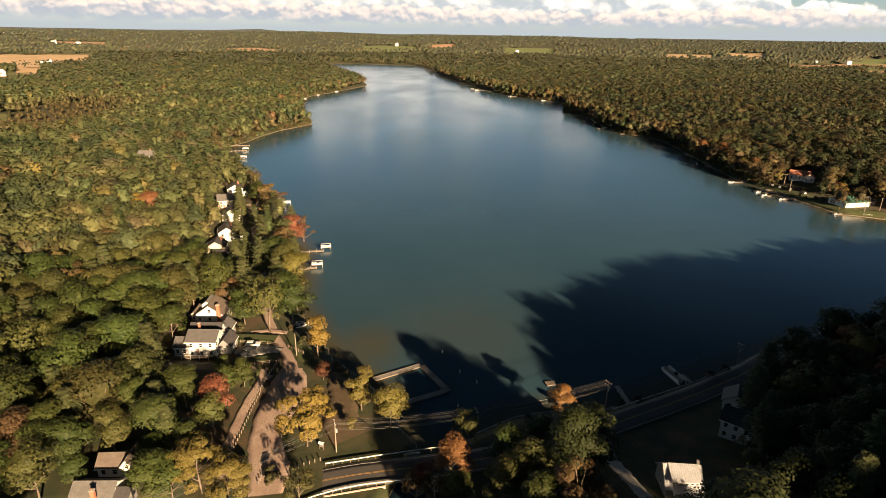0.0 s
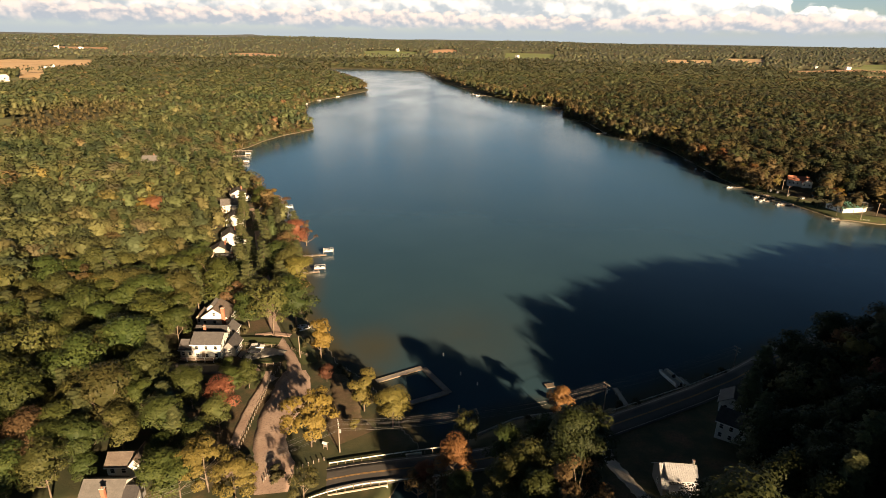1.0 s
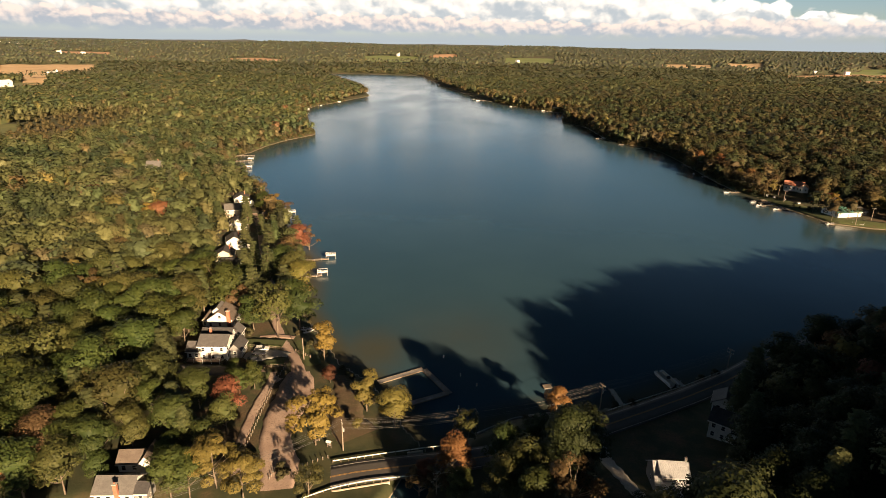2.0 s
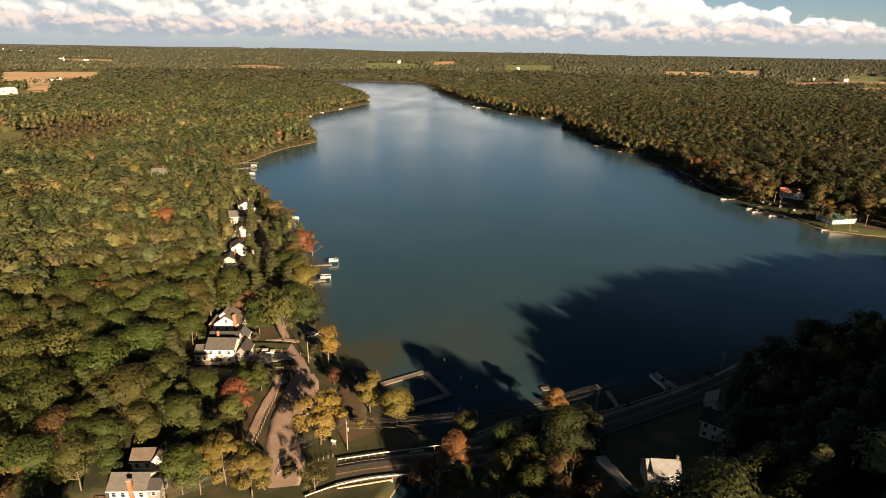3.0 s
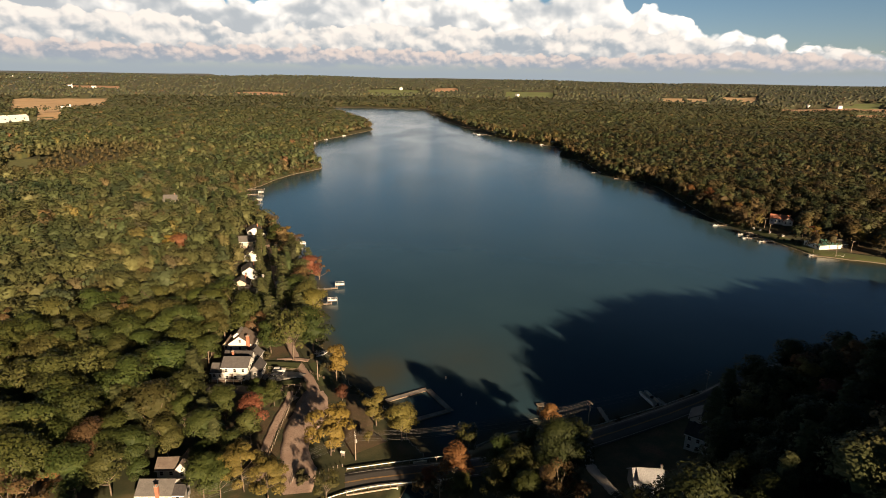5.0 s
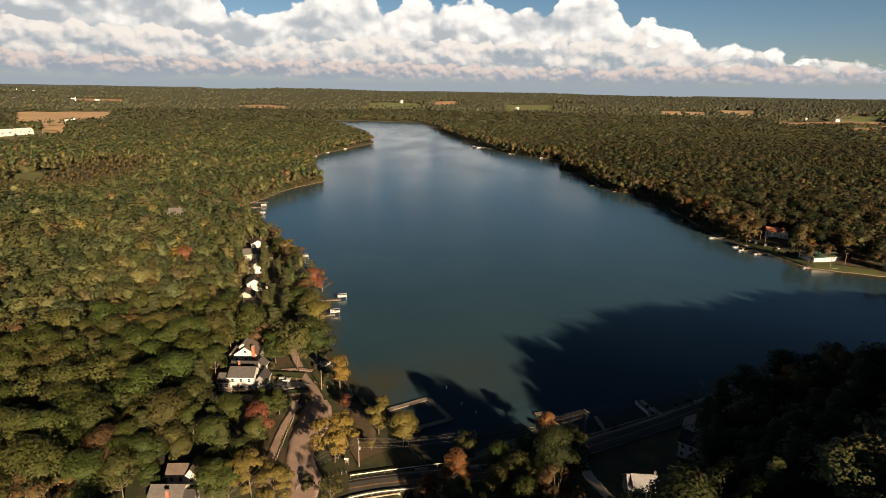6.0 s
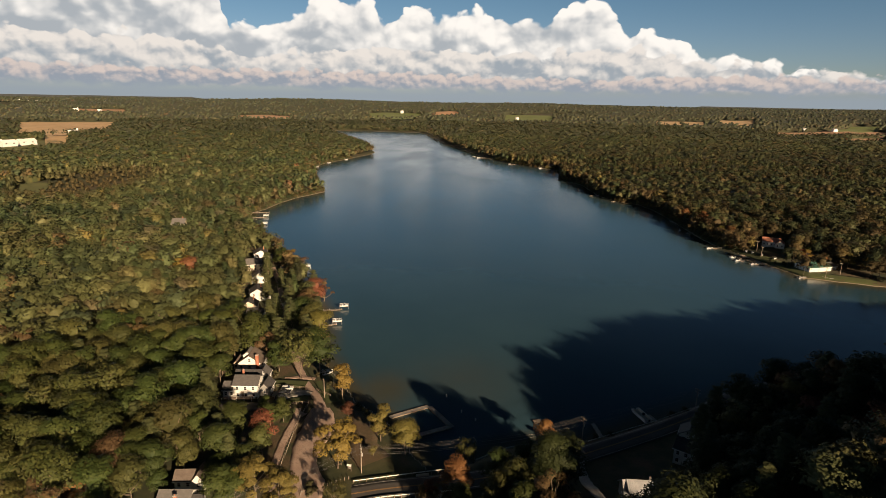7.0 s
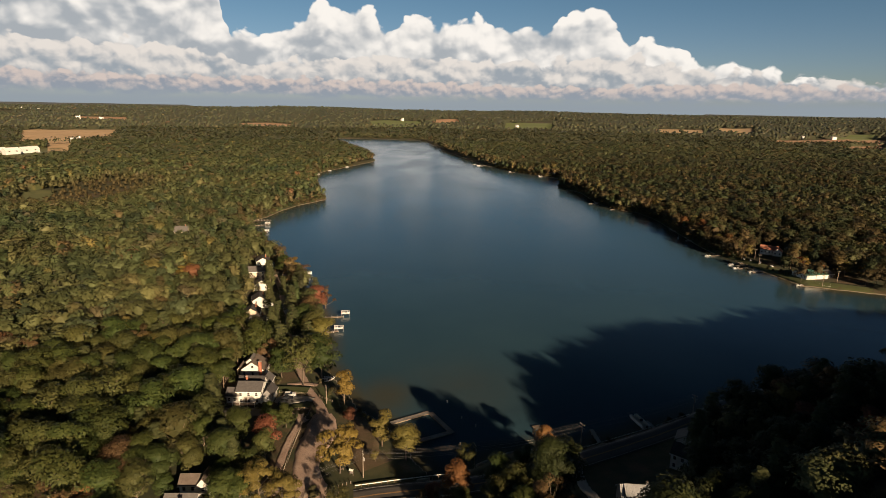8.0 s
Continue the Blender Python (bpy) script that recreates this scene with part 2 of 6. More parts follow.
M = {
    "road": material("asphalt", [(0.070, 0.064, 0.060), (0.092, 0.083, 0.076), (0.060, 0.056, 0.053)], 0.25, 0.85, bump=0.01, fine=6.0),
    "dirt": material("packed gravel", [(0.32, 0.225, 0.18), (0.41, 0.305, 0.245), (0.24, 0.17, 0.138)], 0.16, 0.95, bump=0.03, fine=2.2),
    "concrete": material("concrete", [(0.36, 0.335, 0.30), (0.43, 0.41, 0.37), (0.28, 0.26, 0.235)], 0.6, 0.85, bump=0.01),
    "white": material("white siding", [(0.66, 0.65, 0.62), (0.72, 0.71, 0.68), (0.58, 0.57, 0.54)], 0.5, 0.6, bump=0.01, spread=0.12),
    "cream": material("cream siding", [(0.56, 0.47, 0.36), (0.62, 0.53, 0.42), (0.5, 0.42, 0.33)], 0.5, 0.65, bump=0.01, spread=0.12),
    "trim": material("white trim", [(0.78, 0.77, 0.74), (0.82, 0.81, 0.78)], 1.0, 0.5),
    "grey_siding": material("grey siding", [(0.20, 0.20, 0.20), (0.26, 0.25, 0.24)], 0.6, 0.7, bump=0.01),
    "roof_dark": material("dark shingles", [(0.045, 0.042, 0.045), (0.07, 0.065, 0.065), (0.035, 0.033, 0.035)], 0.8, 0.9, bump=0.02, fine=4.0),
    "roof_grey": material("grey shingles", [(0.115, 0.107, 0.103), (0.15, 0.14, 0.133), (0.09, 0.087, 0.083)], 0.8, 0.9, bump=0.02, fine=4.0),
    "roof_slate": material("slate grey shingles", [(0.085, 0.080, 0.082), (0.115, 0.108, 0.106), (0.07, 0.066, 0.068)], 0.8, 0.9, bump=0.02, fine=4.0),
    "roof_brown": material("brown shingles", [(0.11, 0.085, 0.07), (0.15, 0.12, 0.10), (0.09, 0.07, 0.06)], 0.8, 0.9, bump=0.02, fine=4.0),
    "roof_red": material("red metal roof", [(0.42, 0.17, 0.11), (0.50, 0.24, 0.16), (0.34, 0.13, 0.09)], 0.7, 0.45, bump=0.01),
    "roof_green": material("green metal roof", [(0.05, 0.13, 0.10), (0.07, 0.17, 0.13)], 0.6, 0.45),
    "metal_roof": material("bare metal roof", [(0.56, 0.57, 0.60), (0.66, 0.67, 0.69), (0.44, 0.45, 0.48)], 0.5, 0.36, metal=0.35, rough_var=0.2),
    "brick": material("red brick", [(0.34, 0.13, 0.08), (0.42, 0.18, 0.11), (0.28, 0.11, 0.08)], 1.2, 0.9, bump=0.02),
    "glass": material("window glass", [(0.015, 0.018, 0.022), (0.03, 0.035, 0.04)], 0.4, 0.06),
    "wood": material("weathered wood", [(0.20, 0.155, 0.115), (0.28, 0.22, 0.17), (0.15, 0.12, 0.09)], 1.2, 0.85, bump=0.01, spread=0.3),
    "dock": material("grey dock boards", [(0.20, 0.185, 0.17), (0.30, 0.28, 0.26), (0.16, 0.15, 0.14)], 0.8, 0.8, bump=0.01, spread=0.3),
    "post_white": material("white painted post", [(0.76, 0.75, 0.70), (0.70, 0.68, 0.62)], 2.0, 0.6),
    "steel": material("galvanised steel", [(0.52, 0.53, 0.54), (0.62, 0.62, 0.62)], 1.0, 0.4, metal=0.6),
    "pole": material("old timber pole", [(0.24, 0.19, 0.15), (0.32, 0.26, 0.21)], 1.5, 0.9, bump=0.01),
    "wire": material("weathered cable", [(0.16, 0.155, 0.15), (0.20, 0.19, 0.18)], 1.0, 0.5, metal=0.3),
    "bark": material("bark", [(0.15, 0.115, 0.085), (0.23, 0.18, 0.135), (0.10, 0.08, 0.06)], 1.2, 0.95, bump=0.05),
    "rubber": material("tyre rubber", [(0.02, 0.02, 0.02), (0.03, 0.03, 0.03)], 2.0, 0.8),
    "car_white": material("white car paint", [(0.72, 0.72, 0.72), (0.76, 0.76, 0.75)], 0.6, 0.25, coat=0.6),
    "car_dark": material("dark car paint", [(0.02, 0.022, 0.03), (0.03, 0.032, 0.04)], 0.6, 0.25, coat=0.6),
    "yellow_paint": material("yellow line paint", [(0.36, 0.20, 0.06), (0.28, 0.17, 0.07)], 1.5, 0.8),
    "white_paint": material("white line paint", [(0.42, 0.40, 0.37), (0.30, 0.285, 0.265)], 1.5, 0.8),
    "lawn": material("lawn", [(0.044, 0.062, 0.017), (0.062, 0.077, 0.023), (0.073, 0.070, 0.03)], 0.12, 0.95, bump=0.05, fine=1.5),
    "stubble": material("harvested field", [(0.50, 0.34, 0.19), (0.58, 0.41, 0.24), (0.43, 0.29, 0.16)], 0.01, 0.95, fine=0.05),
    "red_field": material("ploughed red field", [(0.40, 0.23, 0.14), (0.46, 0.29, 0.18)], 0.01, 0.95, fine=0.05),
    "green_field": material("green pasture", [(0.13, 0.17, 0.05), (0.17, 0.20, 0.07)], 0.01, 0.95, fine=0.05),
    "pasture": material("olive meadow", [(0.10, 0.115, 0.04), (0.13, 0.135, 0.05), (0.085, 0.10, 0.035)], 0.02, 0.95, fine=0.1),
    "oak": foliage("green leaves", (0.032, 0.052, 0.012), (0.104, 0.122, 0.027)),
    "olive": foliage("olive leaves", (0.058, 0.068, 0.019), (0.155, 0.148, 0.042)),
    "pine": foliage("pine needles", (0.066, 0.086, 0.036), (0.190, 0.195, 0.074), 0.3),
    "gold": foliage("yellow leaves", (0.175, 0.12, 0.026), (0.34, 0.24, 0.06), 0.2),
    "lime": foliage("yellow green leaves", (0.13, 0.122, 0.030), (0.28, 0.23, 0.06), 0.2),
    "orange": foliage("orange leaves", (0.18, 0.085, 0.030), (0.33, 0.17, 0.06), 0.25),
    "red": foliage("red leaves", (0.18, 0.068, 0.036), (0.36, 0.145, 0.075), 0.25),
    "maroon": foliage("dark red leaves", (0.07, 0.022, 0.014), (0.15, 0.05, 0.03), 0.25),
    "rust": foliage("rust brown leaves", (0.100, 0.062, 0.027), (0.200, 0.130, 0.061), 0.3),
    "bush": foliage("shrub leaves", (0.054, 0.054, 0.023), (0.110, 0.092, 0.041), 0.4),
    "fading": foliage("fading yellow-green leaves", (0.135, 0.115, 0.028), (0.29, 0.23, 0.06), 0.15),
    # own dark green of the great tree; on the hill it paints in shade
    "deep": foliage("dark and shade-toned green leaves", (0.016, 0.027, 0.007), (0.066, 0.076, 0.018), 0.2),
    "woods": foliage("forest leaves", (0.05, 0.06, 0.02), (0.1, 0.11, 0.03), tint=True),
}

# ---- land and water ----
SHORE = [(-4, 117), (-11, 127), (-16, 139), (-27, 153), (-35, 160), (-38.5, 167), (-49.5, 185.5), (-56, 197), (-58, 203), (-62, 228), (-70, 258), (-84, 290), (-97, 315), (-104, 334), (-117, 354), (-146, 407), (-166, 438),
         (-184, 476), (-198, 519), (-191, 546), (-187, 581), (-177, 619), (-166, 640), (-154, 668), (-175, 720), (-214, 872), (-227, 934), (-221, 980), (-195, 1054), (-158, 1195), (-190, 1330), (-330, 1700),
         (-420, 2030), (-280, 2030), (-152, 2000), (-88, 1985), (-9, 1490), (53, 1221), (76, 1125), (124, 1018), (161, 960), (192, 930), (165, 815), (187, 767), (187, 666), (199, 628), (219, 611), (224, 575), (223, 515),
         (220, 457), (221, 424), (229, 404), (233, 375), (237, 359), (243, 335), (257, 329), (290, 316), (325, 285), (310, 245), (240, 212), (170, 192), (120, 173), (97, 160), (80, 151), (63, 141.5), (48, 137), (36, 135), (28, 133.5), (21, 131.5), (14, 127), (6, 121), (1, 117)]
CREEK = [(-1, 121), (-4, 112), (-8, 100), (-13, 88), (-22, 72), (-30, 40)]
ROAD = [(-92, 75), (-60, 88), (-44, 95.5), (-28, 104.3), (-20, 106.6), (-10, 108.6), (4, 111), (22, 115.5), (42, 124.6), (59, 133), (75, 141.3), (92, 151), (112, 165), (140, 178), (190, 190)]
LOT = [(-39, 99.5, 8), (-40.5, 108, 9.6), (-44.5, 117, 8), (-45.4, 127, 9.6), (-44, 138, 12), (-45.4, 146, 9.5), (-46.4, 152, 5.0)]
LANE = [(-46.2, 150, 4.6), (-48.8, 157.5, 3.6), (-53.2, 164.5, 3.2), (-57.8, 172, 3.2), (-63, 184, 3), (-70, 202, 3), (-80, 232, 3), (-92, 262, 3), (-104, 296, 3), (-118, 330, 3)]
TRACK = [(-50, 104, 2.6), (-52.6, 111, 2.6), (-53.4, 118, 2.8), (-53.8, 127, 2.8), (-53.9, 136, 2.8), (-53.4, 145, 2.6), (-55, 151, 2.4)]
CREEK_W = 3.6


def segments_distance(px, py, pts, closed):
    pts = np.array([p[:2] for p in pts], float)
    a, b = pts, np.roll(pts, -1, 0)
    if not closed:
        a, b = a[:-1], b[:-1]
    best = np.full(px.shape, 1e9)
    for (ax, ay), (bx, by) in zip(a, b):
        dx, dy = bx - ax, by - ay
        t = np.clip(((px - ax) * dx + (py - ay) * dy) / (dx * dx + dy * dy), 0, 1)
        best = np.minimum(best, np.hypot(px - ax - t * dx, py - ay - t * dy))
    return best


def inside(px, py, pts):
    r = np.zeros(px.shape, bool)
    for (ax, ay), (bx, by) in zip(pts, pts[1:] + pts[:1]):
        if ay != by:
            r ^= ((ay > py) != (by > py)) & (px < (bx - ax) * (py - ay) / (by - ay) + ax)
    return r


def waves(x, y, size, seed):
    """Cheap rolling noise, about -1 to 1."""
    s = np.zeros_like(x)
    rng = np.random.RandomState(seed)
    for i in range(7):
        ang, k, ph = rng.uniform(0, 6.28), rng.uniform(0.6, 1.9) * 6.28 / size, rng.uniform(0, 6.28)
        s = s + np.sin((x * math.cos(ang) + y * math.sin(ang)) * k + ph)
    return s / 4.0


def smooth(v, lo, hi):
    t = np.clip((v - lo) / (hi - lo), 0, 1)
    return t * t * (3 - 2 * t)


def land_z(x, y):
    x, y = np.asarray(x, float), np.asarray(y, float)
    d = segments_distance(x, y, SHORE, True) * np.where(inside(x, y, SHORE), -1, 1)
    r = np.hypot(x, y)
    bank = np.where(d < 0, np.maximum(d * 0.35, -3.0) - 0.15, 0.5 + 2.0 * smooth(d, 0, 9))
    z = bank + 5.0 * smooth(d, 14, 130) + 4.0 * smooth(d, 100, 500)
    z = z + smooth(d, 60, 320) * (3.5 * waves(x, y, 420, 1) + 1.2 * waves(x, y, 130, 2))
    z = z + 9.0 * np.exp(-(((x + 430) / 150) ** 2 + ((y - 690) / 150) ** 2))
    # wooded hill beside and behind the outlook
    hill = HILL_H * np.exp(-(((x - HILL_X) / 90) ** 2 + ((y - HILL_Y) / 58) ** 2)) + 29 * np.exp(-(((x - 285) / 110) ** 2 + ((y - 110) / 85) ** 2))
    z = z + hill * smooth(d, 6, 55) + 12 * np.exp(-(((x - 112) / 26) ** 2 + ((y - 75) / 22) ** 2)) + 8 * np.exp(-(((x - 138) / 24) ** 2 + ((y - 142) / 20) ** 2)) * smooth(d, 6, 30)
    # distance: the land climbs gently to the skyline
    far = smooth(r, 2300, 4900)
    z = np.where(d > 0, z + far * 62 + smooth(r, 1500, 3500) * smooth(d, 100, 600) * (7 * waves(x, y, 1500, 5)), z)
    a = np.degrees(np.arctan2(x, y))
    z = z + smooth(r, 4200, 4850) * (9 * np.exp(-((a + 14.5) / 5.0) ** 2) + 5 * np.exp(-((a - 6) / 9.0) ** 2) - 6 * smooth(a, 17, 30))
    # level ground by the road, the lot and the lane
    for pts, w0, w1, lvl in ((ROAD, 6.5, 15, 2.3), (LOT, 8, 16, 2.6), (TRACK, 4, 12, 2.9)):
        q = segments_distance(x, y, pts, False)
        k = (1 - smooth(q, w0, w1)) * np.where(d > 0, 1, 0)
        k = k * smooth(d, 0, 4)
        z = z * (1 - k) + lvl * k
    q = segments_distance(x, y, CREEK, False)
    z = np.where(q < CREEK_W + 2.5, np.minimum(z, -1.2 + 3.6 * smooth(q, CREEK_W - 0.9, CREEK_W + 2.5)), z)
    return z


HILL_H, HILL_X, HILL_Y = 36.0, 190.0, 35.0


def ground_at(x, y):
    return float(land_z(np.array([x]), np.array([y]))[0])


def mesh_of(name, verts, faces, mats, parent=None, smooth_faces=False):
    me = bpy.data.meshes.new(name)
    me.from_pydata(verts, [], faces)
    for m in mats if isinstance(mats, (list, tuple)) else [mats]:
        me.materials.append(m)
    if smooth_faces:
        me.polygons.foreach_set("use_smooth", [True] * len(me.polygons))
    me.update()
    ob = new(name, me)
    if parent is not None:
        ob.parent = parent
    return ob


def polar_grid(angles, radii):
    a, r = np.meshgrid(np.radians(angles), radii, indexing="ij")
    return np.sin(a) * r, np.cos(a) * r


def grid_faces(na, nr):
    i = (np.arange(na - 1)[:, None] * nr + np.arange(nr - 1)[None, :]).ravel()
    return np.stack([i, i + nr, i + nr + 1, i + 1], 1).tolist()


def ground_material():
    m = bpy.data.materials.new("leaf litter and rough grass")
    m.use_nodes = True
    n = Net(m.node_tree)
    bsdf = m.node_tree.nodes["Principled BSDF"]
    pos = n.add("ShaderNodeNewGeometry").outputs["Position"]
    big, mid, fine = n.noise(pos, 0.02, 4.0), n.noise(pos, 0.16, 4.0), n.noise(pos, 1.6, 4.0, 0.7)
    grass = n.mix(n.step(mid, 0.35, 0.65), (0.030, 0.037, 0.013), (0.056, 0.054, 0.022))
    litter = n.mix(n.step(fine, 0.35, 0.65), (0.060, 0.040, 0.022), (0.115, 0.077, 0.041))
    col = n.mix(n.step(n.math("ADD", big, n.math("MULTIPLY", mid, 0.5)), 0.72, 0.95), grass, litter)
    z = n.add("ShaderNodeSeparateXYZ")
    n.link(pos, z.inputs[0])
    col = n.mix(n.step(n.math("ADD", z.outputs[2], n.math("MULTIPLY", mid, 0.6)), 0.35, 0.75), (0.30, 0.255, 0.19), col)
    n.link(col, bsdf.inputs["Base Color"])
    bsdf.inputs["Roughness"].default_value = 0.95
    b = n.add("ShaderNodeBump")
    b.inputs["Distance"].default_value = 0.12
    n.link(fine, b.inputs["Height"])
    n.link(b.outputs[0], bsdf.inputs["Normal"])
    return m


front = np.arange(-46, 46.01, 0.33)
angles = np.concatenate([front, np.arange(49, 311, 3.0), [314.0]])
radii = np.concatenate([np.arange(0.5, 84, 4.0), 84 * 1.0135 ** np.arange(0, 304)])
radii = radii[radii < 4930]
gx, gy = polar_grid(angles, radii)
gz = land_z(gx, gy)
ground = mesh_of("ground", np.stack([gx, gy, gz], -1).reshape(-1, 3).tolist(), grid_faces(len(angles), len(radii)), ground_material(), smooth_faces=True)
tagged(ground, "leaf-strewn woodland floor and rough grass round the lake", "ground", kind="structure")


def water_material():
    m = bpy.data.materials.new("lake water")
    m.use_nodes = True
    n = Net(m.node_tree)
    bsdf = m.node_tree.nodes["Principled BSDF"]
    pos = n.add("ShaderNodeNewGeometry").outputs["Position"]
    shallow = n.add("ShaderNodeAttribute", attribute_name="shallow").outputs["Fac"]
    patch = n.noise(pos, 0.035, 4.0, 0.6)
    sh = n.math("ADD", shallow, n.math("MULTIPLY", n.math("SUBTRACT", patch, 0.5), n.math("MULTIPLY", shallow, 1.2)), clamp=True)
    deep = n.mix(n.step(n.noise(pos, 0.012, 3.0), 0.35, 0.65), (0.030, 0.069, 0.098), (0.035, 0.077, 0.106))
    col = n.mix(sh, deep, n.mix(patch, (0.055, 0.058, 0.034), (0.085, 0.072, 0.042)))
    n.link(col, bsdf.inputs["Base Color"])
    xy = n.add("ShaderNodeSeparateXYZ")
    n.link(pos, xy.inputs[0])
    gust = n.noise(n.join(n.math("MULTIPLY", xy.outputs[0], 0.010), n.math("MULTIPLY", xy.outputs[1], 0.0035), 0.0), 1.0, 4.0, 0.55, 0.4)
    n.link(n.step(gust, 0.35, 0.68, 0.15, 0.22), bsdf.inputs["Roughness"])
    bsdf.inputs["IOR"].default_value = 1.33
    b = n.add("ShaderNodeBump")
    b.inputs["Strength"].default_value, b.inputs["Distance"].default_value = 0.15, 0.06
    n.link(n.noise(pos, 0.9, 3.0, 0.6), b.inputs["Height"])
    n.link(b.outputs[0], bsdf.inputs["Normal"])
    return m


wr = np.concatenate([np.arange(30, 90, 6.0), 90 * 1.02 ** np.arange(0, 160)])
wr = wr[wr < 2120]
wa = np.arange(-50, 60.1, 0.5)
wx, wy = polar_grid(wa, wr)
lake = mesh_of("water", np.stack([wx, wy, np.zeros_like(wx)], -1).reshape(-1, 3).tolist(), grid_faces(len(wa), len(wr)), water_material(), smooth_faces=True)
tagged(lake, "calm blue-green lake reflecting the cloudy sky", "lake", kind="structure")
wd = segments_distance(wx, wy, SHORE, True)
shelf = 1 - smooth(wd, 0.5, 13)
shelf = np.maximum(shelf, 0.75 * np.exp(-(((wx + 25) / 13) ** 2 + ((wy - 170) / 15) ** 2)))
shelf = np.maximum(shelf, 0.30 * np.exp(-(((wx - 8) / 26) ** 2 + ((wy - 180) / 26) ** 2)))
at = lake.data.attributes.new("shallow", "FLOAT", "POINT")
at.data.foreach_set("value", shelf.ravel())


def resample(pts, step):
    """Points every step metres along a smooth line; further columns (widths) are carried along."""
    p = np.array(pts, float)
    s = np.concatenate([[0], np.cumsum(np.hypot(*np.diff(p[:, :2], axis=0).T))])
    k = np.arange(0, s[-1], 0.5)
    fine = np.stack([np.interp(k, s, p[:, c]) for c in range(p.shape[1])], 1)
    for _ in range(12):
        fine[1:-1] = (fine[:-2] + 2 * fine[1:-1] + fine[2:]) / 4
    return fine[:: max(1, int(step / 0.5))]


def normals_of(line):
    t = np.gradient(line[:, :2], axis=0)
    t /= np.linalg.norm(t, axis=1)[:, None]
    return np.stack([-t[:, 1], t[:, 0]], 1)


def ribbon(name, pts, width, mat, lift, off=0.0, across=4, level=None, ragged=0.0, step=1.5, thick=0.12):
    """A strip of paving laid on the ground, with edges that turn down."""
    line = resample(pts, step)
    nrm = normals_of(line)
    rows = []
    rng = np.random.RandomState(len(name))
    for i, (p, q) in enumerate(zip(line, nrm)):
        half = (p[2] if len(p) > 2 else width) / 2
        ed = [rng.uniform(-ragged, ragged), rng.uniform(-ragged, ragged)]
        us = [-1.0] + [-1 + 2 * k / across for k in range(across + 1)] + [1.0]
        row = []
        for k, u in enumerate(us):
            e = u * half + (ed[0] if u < -0.99 else ed[1] if u > 0.99 else 0) + off
            x, y = p[0] + q[0] * e, p[1] + q[1] * e
            row.append([x, y, -thick if k in (0, len(us) - 1) else lift])
        rows.append(row)
    v = np.array(rows)
    v[..., 2] += land_z(v[..., 0], v[..., 1]) if level is None else level
    return mesh_of(name, v.reshape(-1, 3).tolist(), [f[::-1] for f in grid_faces(v.shape[0], v.shape[1])], mat, smooth_faces=True)


ROAD_Z = 2.42
tagged(ribbon("road", ROAD, 8.0, M["road"], 0.0, level=ROAD_Z, thick=0.5), "two-lane grey asphalt road along the lake shore", "road", kind="structure")
tagged(ribbon("gravel_lot", LOT, 8, M["dirt"], 0.07, ragged=0.35, across=6), "wide brown gravel lot beside the beach", "gravel lot", kind="structure")
tagged(ribbon("gravel_lane", LANE, 3, M["dirt"], 0.05, ragged=0.2), "narrow gravel lane to the lake cottages", "lane", kind="structure")
tagged(ribbon("gravel_track", TRACK, 3, M["dirt"], 0.08, ragged=0.25), "brown gravel track behind a row of posts", "track", kind="structure")

# ---- trees ----
def part(name, verts, faces, mat, parent, label="", smooth_faces=False):
    ob = mesh_of(name, verts, faces, mat, parent, smooth_faces)
    if label:
        ob["label"] = label
    return ob


def thing(name, label, category, group="", kind="", at=(0, 0, 0), turn=0.0):
    ob = new(name)
    ob.empty_display_size = 0.2
    ob.matrix_basis = pose(*at, 0, 0, turn)
    return tagged(ob, label, category, group, kind)


def leaf_quads(centres, outward, size, rng, tilt=0.6, stretch=1.3, loose=0.85):
    """Three-cornered leaf sprays at the centres, facing more or less outward."""
    n = len(centres)
    nor = outward + rng.normal(0, tilt, (n, 3))
    nor /= np.linalg.norm(nor, axis=1)[:, None] + 1e-9
    ref = rng.normal(0, 1, (n, 3))
    u = np.cross(nor, ref)
    u /= np.linalg.norm(u, axis=1)[:, None] + 1e-9
    v = np.cross(nor, u)
    s = size * rng.uniform(0.6, 1.25, (n, 1))
    a, b = u * s * stretch * 0.5, v * s * 0.5
    k = rng.uniform(-0.5, 0.5, (n, 1))
    soft = outward / (np.linalg.norm(outward, axis=1)[:, None] + 1e-9) + loose * nor
    soft /= np.linalg.norm(soft, axis=1)[:, None] + 1e-9
    return np.stack([centres - a, centres + a * k - b * 1.1, centres + a * rng.uniform(0.6, 1.0, (n, 1)) + b * 0.9], 1), np.repeat(soft, 3, 0)


def soften(ob, normals):
    """Lets the leaves of a crown take light as the crown's rounded masses do."""
    ob.data.normals_split_custom_set_from_vertices(normals.astype(np.float32).reshape(-1, 3).tolist())
    return ob


